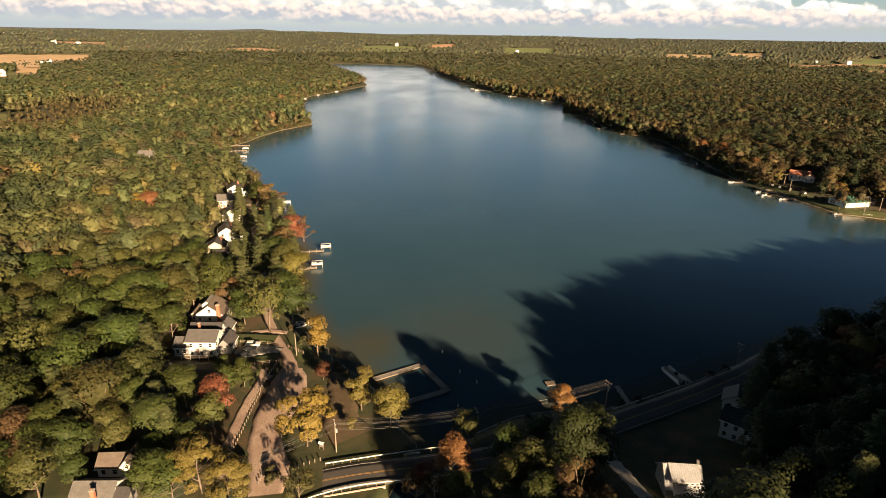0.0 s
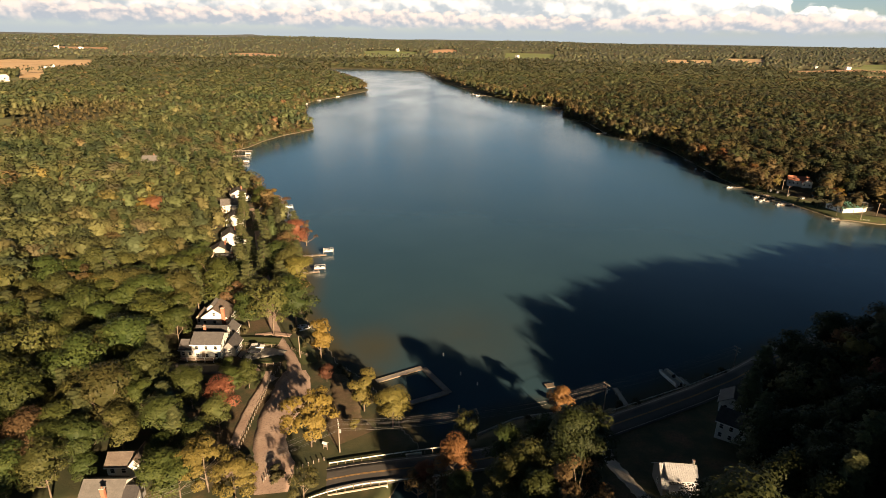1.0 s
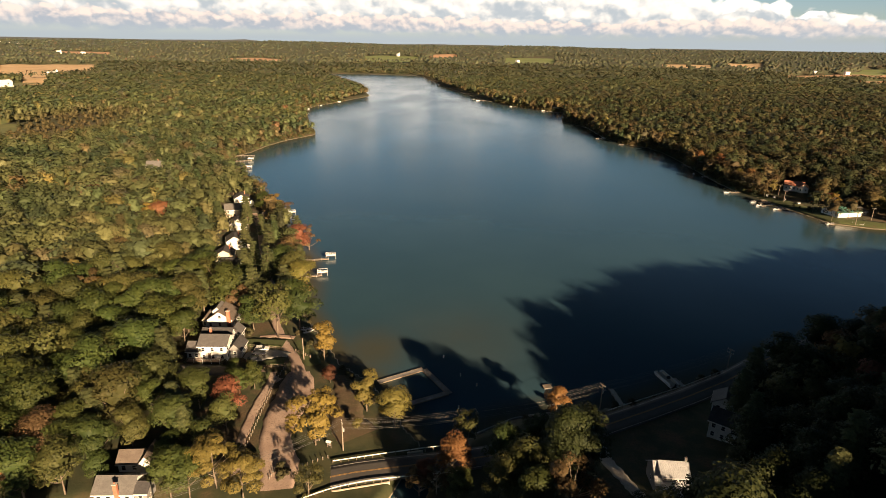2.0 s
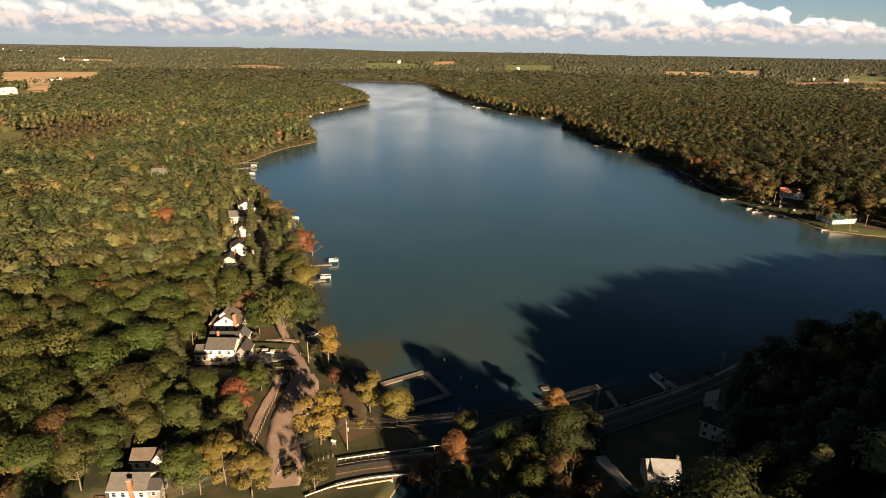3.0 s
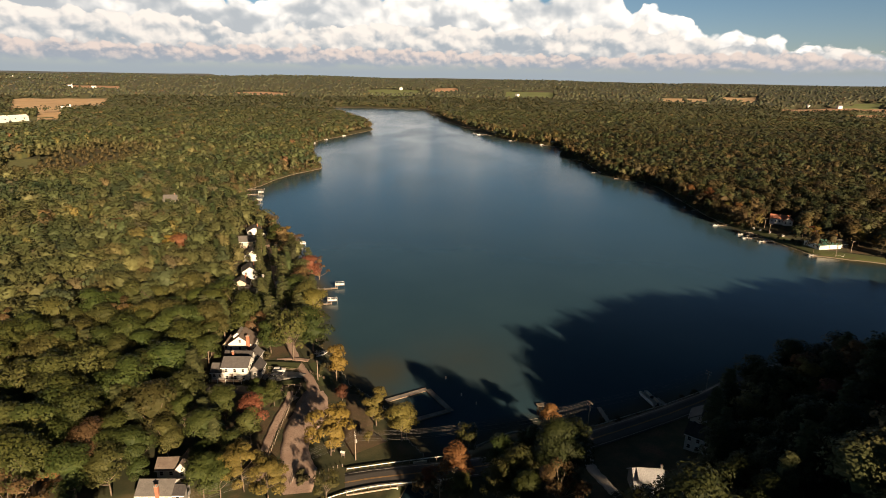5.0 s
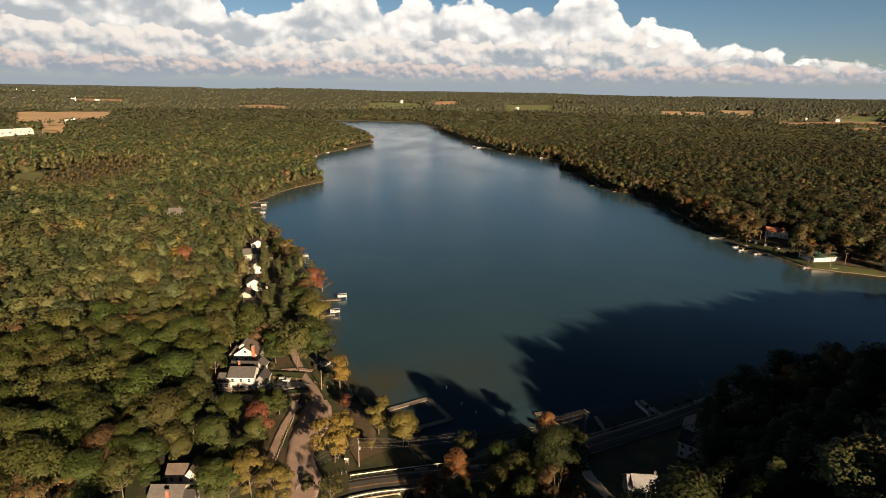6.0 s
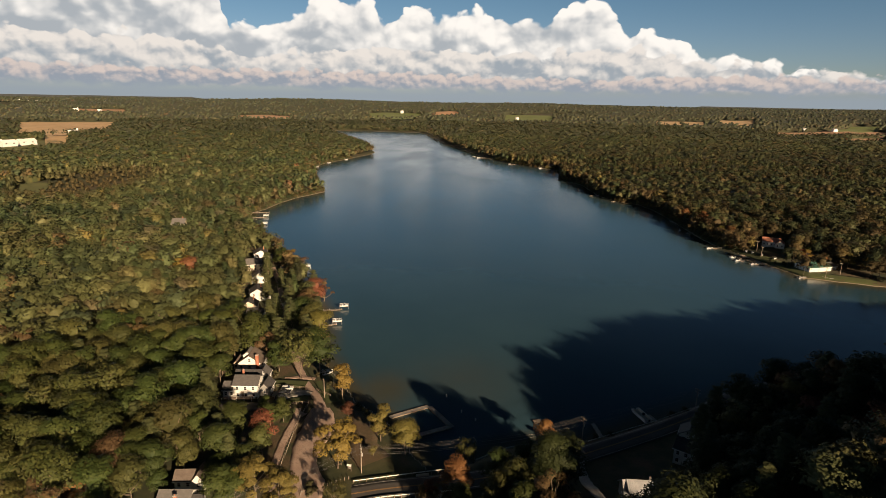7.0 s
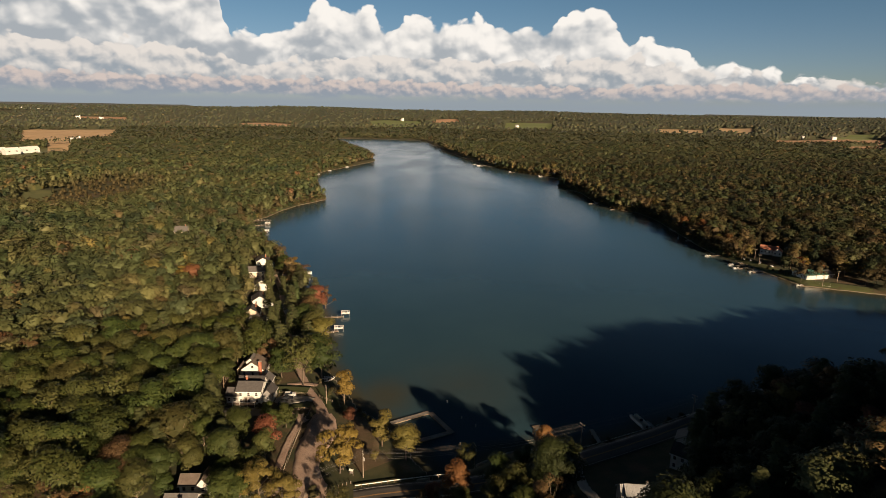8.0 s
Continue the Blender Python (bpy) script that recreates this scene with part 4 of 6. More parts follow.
def woods(name, label, x, y, d, rng, quads, size, trunks=False, low=12.0, high=19.5, sink=0.0, skin=None, pale=0.0):
    """Many trees as one mass: every tree has its own crown of leaf sprays and its own tint; pale mixes haze into it."""
    shapes = ["broad", "broad", "broad", "tall", "pine", "open"]
    templates = []
    for i, s in enumerate(shapes):
        t, tn = np.zeros((0, 3, 3)), np.zeros((0, 3))
        if quads:
            t, tn = crown_mesh(s, 1.0, quads, size / 16.0, 90 + 7 * i, 0.3 if quads > 120 else 0.14)[:2]
        if skin:
            hv, hf, hn = hull_mesh(s if s != "open" else "broad", 90 + 7 * i, skin[0], skin[1], 0.62, 1.0 if not quads else (0.64 if quads > 200 else 0.76))
            t, tn = np.concatenate([t, hv[hf]]), np.concatenate([tn, hn[hf].reshape(-1, 3)])
        tn = tn + np.array([0, 0, 0.45 if quads > 60 else 0.7])
        tn /= np.linalg.norm(tn, axis=1)[:, None]
        templates.append((t, tn))
    pick = rng.choice(len(shapes), len(x), p=[0.24, 0.24, 0.22, 0.13, 0.11, 0.06])
    z = land_z(x, y)
    verts, tints, norms, tv = [], [], [], []
    haze_blue, haze_dun = np.array([0.066, 0.080, 0.090]), np.array([0.090, 0.089, 0.076])
    patch = waves(x, y, 160, 8)
    for s in range(len(shapes)):
        k = np.where(pick == s)[0]
        if not len(k):
            continue
        t, tn = templates[s][0].reshape(-1, 3), templates[s][1]
        a, h = rng.uniform(0, 6.28, len(k)), rng.uniform(low, high, len(k)) * np.where(d[k] < 14, 0.85, 1.0)
        brown = np.exp(-(((x[k] + 395) / 62) ** 2 + ((y[k] - 580) / 105) ** 2) ** 2)[:, None]
        h = h * (1 - 0.55 * brown[:, 0])
        ca, sa = np.cos(a)[:, None], np.sin(a)[:, None]
        wide = (rng.uniform(0.85, 1.2, len(k)) * (1.0 if quads > 60 else 1.25))[:, None]
        px = (t[None, :, 0] * ca - t[None, :, 1] * sa) * h[:, None] * wide + x[k][:, None]
        py = (t[None, :, 0] * sa + t[None, :, 1] * ca) * h[:, None] * wide + y[k][:, None]
        pz = (t[None, :, 2] - sink) * h[:, None] + z[k][:, None]
        verts.append(np.stack([px, py, pz], -1).reshape(-1, 3))
        norms.append(np.stack([tn[None, :, 0] * ca - tn[None, :, 1] * sa, tn[None, :, 0] * sa + tn[None, :, 1] * ca, np.repeat(tn[None, :, 2], len(k), 0)], -1).reshape(-1, 3))
        share = SHARES.copy()
        c = TINTS[rng.choice(len(TINTS), len(k), p=share / share.sum())] * rng.uniform(0.80, 1.36, (len(k), 1))
        edge = (d[k] < 16)[:, None]
        c = np.where(edge & (rng.rand(len(k), 1) < 0.4), TINTS[5] * rng.uniform(0.7, 1.2, (len(k), 1)), c)
        # autumn tints, brightened to carry sunlight along the right shore
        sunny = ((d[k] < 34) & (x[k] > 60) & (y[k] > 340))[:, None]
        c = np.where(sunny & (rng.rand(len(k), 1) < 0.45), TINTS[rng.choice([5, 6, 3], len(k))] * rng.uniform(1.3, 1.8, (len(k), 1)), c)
        c = c * (1 + 0.34 * patch[k][:, None] * np.array([0.6, 0.35, 0.25]))
        c = c * (1 - brown) + np.array([0.112, 0.080, 0.033]) * brown
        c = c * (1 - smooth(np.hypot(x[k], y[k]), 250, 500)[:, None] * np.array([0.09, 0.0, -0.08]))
        # shade of the right bank and hill, put into the leaf tints
        right_shade = (smooth(x[k], 40, 190) * (1 - 0.8 * smooth(y[k], 800, 1500)))[:, None]
        russet = right_shade * (rng.rand(len(k), 1) < 0.30)
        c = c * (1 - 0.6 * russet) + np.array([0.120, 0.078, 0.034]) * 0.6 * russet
        c = c * (1 - right_shade * (1 - np.array([0.64, 0.62, 0.62])))
        # distance haze, blended into the leaf tints
        haze_tone = haze_dun + (haze_blue - haze_dun) * smooth(np.hypot(x[k], y[k]), 2800, 4600)[:, None]
        c = c * (1 - pale) + haze_tone * pale
        if s == 4:
            c = c * np.array([0.72, 0.86, 0.85])
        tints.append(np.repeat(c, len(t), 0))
    v, c, nrm = np.concatenate(verts), np.concatenate(tints), np.concatenate(norms)
    n = len(v) // 3
    if trunks:
        k = np.where(d < 22)[0]
        for i in k:
            r0, hh = 0.22, rng.uniform(6, 9)
            for q in range(3):
                a0, a1 = q * 2.094, (q + 1) * 2.094
                tv.append([(x[i] + r0 * math.cos(a0), y[i] + r0 * math.sin(a0), z[i] - 0.3), (x[i] + r0 * math.cos(a1), y[i] + r0 * math.sin(a1), z[i] - 0.3), (x[i], y[i], z[i] + hh)])
        if tv:
            tv = np.array(tv).reshape(-1, 3)
            v = np.concatenate([v, tv])
            nrm = np.concatenate([nrm, np.repeat([[0.4, -0.75, 0.5]], len(tv), 0)])
            c = np.concatenate([c, np.repeat([[0.23, 0.18, 0.13]], len(tv), 0)])
            n = len(v) // 3
    me = bpy.data.meshes.new(name)
    me.vertices.add(len(v))
    me.vertices.foreach_set("co", v.astype(np.float32).ravel())
    me.loops.add(3 * n)
    me.loops.foreach_set("vertex_index", np.arange(3 * n, dtype=np.int32))
    me.polygons.add(n)
    me.polygons.foreach_set("loop_start", np.arange(0, 3 * n, 3, dtype=np.int32))
    at = me.attributes.new("tint", "FLOAT_COLOR", "POINT")
    at.data.foreach_set("color", np.concatenate([np.clip(c, 0, 1), np.ones((len(c), 1))], 1).astype(np.float32).ravel())
    me.materials.append(M["woods"])
    me.update(calc_edges=True)
    me.polygons.foreach_set("use_smooth", np.ones(n, dtype=bool))
    return tagged(soften(new(name, me), nrm), label, "woodland", kind="stuff")


rest = order[228:]
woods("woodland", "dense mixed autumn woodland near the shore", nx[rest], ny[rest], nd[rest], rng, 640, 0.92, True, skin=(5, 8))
# the wooded hill behind and beside the outlook
hx, hy, hd, hr = wood_points(8.0, 40, 420, 46, 125, 9)
k = (hx < 330)
seen = k & (np.degrees(np.arctan2(hx, hy)) < 60) & (hy > 55) & (hx < 200)
k = k & ~seen
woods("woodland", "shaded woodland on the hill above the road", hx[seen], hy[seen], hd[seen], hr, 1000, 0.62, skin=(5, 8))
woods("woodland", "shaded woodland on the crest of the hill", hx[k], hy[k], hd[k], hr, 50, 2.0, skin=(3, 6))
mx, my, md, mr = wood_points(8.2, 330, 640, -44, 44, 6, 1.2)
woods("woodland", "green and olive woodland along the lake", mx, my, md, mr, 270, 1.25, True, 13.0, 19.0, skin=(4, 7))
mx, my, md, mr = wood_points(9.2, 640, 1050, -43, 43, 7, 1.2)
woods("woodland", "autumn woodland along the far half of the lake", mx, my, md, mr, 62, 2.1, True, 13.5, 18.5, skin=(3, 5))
mx, my, md, mr = wood_points(11.5, 1050, 1600, -42, 42, 8, 1.2)
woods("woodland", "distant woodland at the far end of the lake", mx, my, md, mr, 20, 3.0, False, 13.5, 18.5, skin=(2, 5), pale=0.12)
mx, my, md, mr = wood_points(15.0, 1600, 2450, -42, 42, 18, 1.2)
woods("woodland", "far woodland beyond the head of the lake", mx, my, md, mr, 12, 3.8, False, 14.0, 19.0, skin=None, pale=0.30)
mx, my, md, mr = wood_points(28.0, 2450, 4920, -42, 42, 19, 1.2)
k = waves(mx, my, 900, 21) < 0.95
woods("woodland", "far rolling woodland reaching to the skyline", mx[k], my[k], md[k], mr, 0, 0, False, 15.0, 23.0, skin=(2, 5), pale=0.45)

# the closed canopy between the far crowns
fa = np.arange(-43, 43.01, 0.26)
fr = 650 * 1.0125 ** np.arange(0, 163)
fx, fy = polar_grid(fa, fr)
frng = np.random.RandomState(12)
fx = fx + frng.uniform(-1.5, 1.5, fx.shape)
base = land_z(fx, fy)
fd = segments_distance(fx, fy, SHORE, True) * np.where(inside(fx, fy, SHORE), -1, 1)
top = base + 9.0 + frng.uniform(0, 1, fx.shape) * 5.0 + 1.0 * waves(fx, fy, 240, 3) + 2.5 * smooth(fr, 2200, 3500)[None, :]
bare = (fd < 20) | ((waves(fx, fy, 900, 21) > 0.95) & (fr > 2450)[None, :])
for f, _ in FIELDS:
    bare |= inside(fx, fy, f)
for cx, cy, cr in CLEAR:
    bare |= np.hypot(fx - cx, fy - cy) < cr
bare |= (np.abs((fx + 395) / 75) ** 2 + np.abs((fy - 580) / 130) ** 2) < 1
grown = bare.copy()
for i, j in ((1, 0), (-1, 0), (0, 1), (0, -1)):
    grown |= np.roll(bare, (i, j), (0, 1))
top = np.where(grown, base - 1.5, top)
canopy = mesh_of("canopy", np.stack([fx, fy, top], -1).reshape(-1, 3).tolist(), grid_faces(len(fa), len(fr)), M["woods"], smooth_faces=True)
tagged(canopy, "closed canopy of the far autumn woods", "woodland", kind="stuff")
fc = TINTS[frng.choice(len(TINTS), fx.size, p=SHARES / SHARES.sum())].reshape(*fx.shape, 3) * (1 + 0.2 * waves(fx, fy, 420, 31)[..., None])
# the same right-bank shade, put into the canopy colour
right_shade = (smooth(fx, 40, 190) * (1 - 0.8 * smooth(fy, 800, 1500)))[..., None]
fc = fc * (1 - 0.45 * right_shade)
# haze grows with distance in the canopy's own colour
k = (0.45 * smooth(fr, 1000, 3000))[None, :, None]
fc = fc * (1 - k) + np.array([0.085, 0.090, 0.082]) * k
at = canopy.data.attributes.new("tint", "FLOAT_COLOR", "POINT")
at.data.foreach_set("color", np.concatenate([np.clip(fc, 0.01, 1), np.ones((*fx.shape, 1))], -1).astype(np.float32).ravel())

# undergrowth leaning over the banks
ux, uy, ud, ur = wood_points(3.0, 150, 1100, -44, 44, 15, 0.3)
k = (ud < 10) & (ur.uniform(0, 1, len(ux)) < 0.75) & ~((ux > -60) & (ux < 100) & (uy < 215)) & ~((ux > 222) & (uy < 400))
woods("undergrowth", "low shrubs and saplings along the lake banks", ux[k], uy[k], ud[k], ur, 44, 4.0, False, 3.5, 8.0, 0.34)

# wooded ridges on the skyline, beyond everything else; their blue-grey is painted haze
ra = np.radians(np.arange(-48, 48.01, 0.2))
M["ridge"] = material("hazed far ridge", [(0.10, 0.118, 0.13), (0.125, 0.14, 0.148), (0.09, 0.105, 0.12)], 0.004, 0.95, fine=0.03)
for dist, lift, seed in ((5150.0, 6.0, 41), (5600.0, 16.0, 42)):
    deg = np.degrees(ra)
    crest = 84 + lift + 5 * waves(deg, deg * 0, 23, seed) + 2 * waves(deg, deg * 0, 6, seed + 5) + 22 * np.exp(-((deg + 14.5) / 4.6) ** 2) * (seed == 42) + 9 * np.exp(-((deg - 3) / 8) ** 2) - 10 * smooth(deg, 12, 30)
    rv = [(math.sin(a) * dist * k, math.cos(a) * dist * k, z) for k, zs in ((0.97, crest - 60), (1.0, crest), (1.03, crest - 60)) for a, z in zip(ra, zs)]
    nn = len(ra)
    rf = [(r * nn + i, r * nn + i + 1, (r + 1) * nn + i + 1, (r + 1) * nn + i) for r in range(2) for i in range(nn - 1)]
    tagged(mesh_of("backdrop", rv, rf, M["ridge"], smooth_faces=True), "long wooded ridge on the skyline, haze painted in blue-grey", "ridge", kind="structure")

FIELD_NAMES = {"stubble": "tan harvested field among far woods", "red_field": "reddish ploughed field among far woods", "green_field": "green pasture among far woods", "pasture": "olive green meadow among the woods"}
for corners, surface in FIELDS:
    p = [Vector((*c, 0)) for c in corners]
    g = 14
    v = [tuple((p[0].lerp(p[1], i / g)).lerp(p[3].lerp(p[2], i / g), j / g)) for i in range(g + 1) for j in range(g + 1)]
    v = np.array(v)
    v[:, 2] = land_z(v[:, 0], v[:, 1]) + 1.2
    tagged(mesh_of("field", v.tolist(), [f[::-1] for f in grid_faces(g + 1, g + 1)], M[surface], smooth_faces=True), FIELD_NAMES[surface], "field", kind="structure")

# ---- buildings ----
def box(x0, y0, z0, x1, y1, z1):
    v = [(x, y, z) for z in (z0, z1) for x, y in ((x0, y0), (x1, y0), (x1, y1), (x0, y1))]
    return v, [(3, 2, 1, 0), (4, 5, 6, 7), (0, 1, 5, 4), (1, 2, 6, 5), (2, 3, 7, 6), (3, 0, 4, 7)]


def bevelled(v, f, width=0.04):
    bm = bmesh.new()
    vs = [bm.verts.new(p) for p in v]
    for q in f:
        bm.faces.new([vs[i] for i in q])
    bmesh.ops.bevel(bm, geom=list(bm.edges), offset=width, segments=1, affect="EDGES", profile=0.5)
    bm.verts.index_update()
    out = [tuple(p.co) for p in bm.verts], [tuple(p.index for p in q.verts) for q in bm.faces]
    bm.free()
    return out


def moved(piece, m):
    v, f = piece
    return [tuple(m @ Vector(p)) for p in v], f


def gable_body(x0, y0, x1, y1, z0, eave, ridge, along="x"):
    """Walls of one gabled volume, as one closed shell; the ridge runs along x or y."""
    cx, cy = (x0 + x1) / 2, (y0 + y1) / 2
    v, f = box(x0, y0, z0, x1, y1, eave)
    if along == "x":
        v += [(x0, cy, ridge), (x1, cy, ridge)]
        f = f[:1] + f[2:4] + [(2, 3, 7, 6), (3, 0, 4, 7)] + [(4, 8, 7), (5, 6, 9), (4, 5, 9, 8), (6, 7, 8, 9)]
    else:
        v += [(cx, y0, ridge), (cx, y1, ridge)]
        f = f[:1] + f[2:4] + [(2, 3, 7, 6), (3, 0, 4, 7)] + [(4, 5, 8), (6, 7, 9), (5, 6, 9, 8), (7, 4, 8, 9)]
    return v, f


def gable_roof(x0, y0, x1, y1, eave, ridge, along="x", over=0.45, thick=0.22):
    """Two roof slabs with overhang and thickness."""
    if along == "y":
        v, f = gable_roof(y0, -x1, y1, -x0, eave, ridge, "x", over, thick)
        return [(-y, x, z) for x, y, z in v], f
    cy, half = (y0 + y1) / 2, (y1 - y0) / 2
    drop = (ridge - eave) / half * over
    out = []
    for s in (-1, 1):
        ye = cy + s * (half + over)
        a = [(x0 - over, ye, eave - drop + 0.03), (x1 + over, ye, eave - drop + 0.03), (x1 + over, cy, ridge + 0.03), (x0 - over, cy, ridge + 0.03)]
        v = a + [(x, y, z + thick) for x, y, z in a]
        f = [(0, 1, 2, 3), (7, 6, 5, 4), (4, 5, 1, 0), (5, 6, 2, 1), (6, 7, 3, 2), (7, 4, 0, 3)]
        out.append((v, f if s > 0 else [q[::-1] for q in f]))
    return join(*out)


def add_window(parent, x, y, z, w, h, face):
    """A framed window on a wall: face is the wall's outward side."""
    turn = {"s": 0, "e": 90, "n": 180, "w": 270}[face]
    m = pose(x, y, z, 0, 0, turn)
    t = 0.09
    frame_piece = join(box(-w / 2 - t, -0.06, -h / 2 - t, -w / 2, 0.05, h / 2 + t), box(w / 2, -0.06, -h / 2 - t, w / 2 + t, 0.05, h / 2 + t),
                       box(-w / 2, -0.06, h / 2, w / 2, 0.05, h / 2 + t), box(-w / 2, -0.09, -h / 2 - t, w / 2, 0.05, -h / 2), box(-w / 2, -0.05, -0.03, w / 2, 0.04, 0.03))
    fr = part("window", *moved(frame_piece, m), M["trim"], parent)
    part("pane", *moved(box(-w / 2, -0.03, -h / 2, w / 2, 0.03, h / 2), m), M["glass"], fr)


def add_door(parent, x, y, z, face, mat="wood", w=1.0):
    m = pose(x, y, z, 0, 0, {"s": 0, "e": 90, "n": 180, "w": 270}[face])
    d = part("door", *moved(box(-w / 2, -0.06, 0, w / 2, 0.04, 2.05), m), M[mat], parent)
    part("door_frame", *moved(join(box(-w / 2 - 0.1, -0.08, 0, -w / 2, 0.05, 2.15), box(w / 2, -0.08, 0, w / 2 + 0.1, 0.05, 2.15), box(-w / 2, -0.08, 2.05, w / 2, 0.05, 2.15)), m), M["trim"], d)


def add_volume(parent, x0, y0, x1, y1, z0, eave, ridge, along, wall, roof, faces="s", storeys=1, gap=2.6, win=(0.9, 1.25)):
    """One gabled part of a house with its windows."""
    part("wall", *gable_body(x0, y0, x1, y1, z0, eave, ridge, along), M[wall], parent)
    r = part("roof", *gable_roof(x0, y0, x1, y1, eave, ridge, along), M[roof], parent)
    ov = 0.45
    rise = (ridge - eave) / (((y1 - y0) if along == "x" else (x1 - x0)) / 2)
    zf = eave - rise * ov + 0.02
    if along == "x":
        for yy in (y0 - ov, y1 + ov):
            part("fascia", *box(x0 - ov, yy - 0.03, zf - 0.05, x1 + ov, yy + 0.03, zf + 0.24), M["trim"], r)
        part("ridge_cap", *tube([(x0 - ov, (y0 + y1) / 2, ridge + 0.25), (x1 + ov, (y0 + y1) / 2, ridge + 0.25)], [0.09, 0.09], 6), M[roof], r)
    else:
        for xx in (x0 - ov, x1 + ov):
            part("fascia", *box(xx - 0.03, y0 - ov, zf - 0.05, xx + 0.03, y1 + ov, zf + 0.24), M["trim"], r)
        part("ridge_cap", *tube([((x0 + x1) / 2, y0 - ov, ridge + 0.25), ((x0 + x1) / 2, y1 + ov, ridge + 0.25)], [0.09, 0.09], 6), M[roof], r)
    h = (eave - max(z0, 0)) / storeys
    for s in range(storeys):
        zc = max(z0, 0) + h * s + h * 0.55
        for fc in faces:
            a, b = (x0, x1) if fc in "sn" else (y0, y1)
            n = max(1, int((b - a) / gap))
            for i in range(n):
                u = a + (b - a) * (i + 0.5) / n
                p = {"s": (u, y0), "n": (u, y1), "w": (x0, u), "e": (x1, u)}[fc]
                add_window(parent, *p, zc, *win, fc)


def add_chimney(parent, x, y, z0, z1, w=0.8, d=0.8, mat="brick"):
    c = part("chimney", *bevelled(*box(x - w / 2, y - d / 2, z0, x + w / 2, y + d / 2, z1), 0.03), M[mat], parent)
    part("chimney_cap", *box(x - w / 2 - 0.1, y - d / 2 - 0.1, z1, x + w / 2 + 0.1, y + d / 2 + 0.1, z1 + 0.14), M["concrete"], c)
    part("flue", *tube([(x, y, z1 + 0.1), (x, y, z1 + 0.5)], [0.16, 0.16], 8), M["brick"], c)


def add_deck(parent, x0, y0, x1, y1, z, rail="s"):
    d = part("deck", *box(x0, y0, z - 0.2, x1, y1, z), M["wood"], parent)
    for x in np.linspace(x0 + 0.1, x1 - 0.1, max(2, int((x1 - x0) / 2.2))):
        part("deck_post", *box(x - 0.07, y0, z - 1.8, x + 0.07, y0 + 0.14, z + 0.95), M["trim"], d)
    part("deck_rail", *box(x0, y0 + 0.02, z + 0.9, x1, y0 + 0.12, z + 1.0), M["trim"], d)


def house(label, x, y, turn, category="house", lift=0.0):
    return thing("house", label, category, at=(x, y, ground_at(x, y) + lift), turn=turn)


# white farmhouse of several volumes beside the lane
h = house("white two-storey house with dark shingled roofs and wings", -76, 160, 1)
add_volume(h, -4.4, -3.8, 4.6, 3.8, -0.6, 5.4, 7.6, "x", "white", "roof_slate", "se", 2, 2.4)
add_volume(h, -8.6, -3.4, -4.4, 2.4, -0.6, 3.2, 5.2, "x", "white", "roof_slate", "sw", 1, 2.0)
add_volume(h, 4.6, -1.6, 8.6, 4.6, -0.6, 2.9, 5.0, "y", "grey_siding", "roof_dark", "se", 1, 2.2)
add_volume(h, -6.5, 3.8, 3.2, 10.0, -0.6, 4.0, 6.4, "x", "white", "roof_dark", "w", 1, 3.0)
add_volume(h, 0.5, 9.0, 4.8, 14.0, -0.6, 3.0, 5.0, "y", "grey_siding", "roof_slate", "e", 1, 2.4)
add_deck(h, -8.4, -6.0, 3.0, -3.82, 0.9)
add_door(h, -1.0, -3.84, 0.9, "s", "wood")
add_chimney(h, -2.5, 3.0, 5.6, 8.4, 0.7, 0.7)
h = house("white gabled cottage with a red brick chimney", -82, 181.5, 3)
add_volume(h, -5.2, -3.0, 5.0, 5.5, -0.6, 3.4, 7.0, "y", "white", "roof_brown", "se", 1, 2.6)
add_volume(h, -7.2, -1.0, -5.2, 5.0, -0.6, 2.6, 3.7, "y", "cream", "roof_brown", "s", 1, 1.8)
add_volume(h, -3.2, -0.5, 0.4, 4.5, 4.2, 6.2, 7.6, "y", "white", "roof_grey", "s", 1, 1.8, (0.6, 0.8))
add_window(h, 0.0, -3.0, 4.9, 0.9, 1.1, "s")
add_chimney(h, 3.4, -3.5, -0.6, 7.6, 1.2, 0.9)

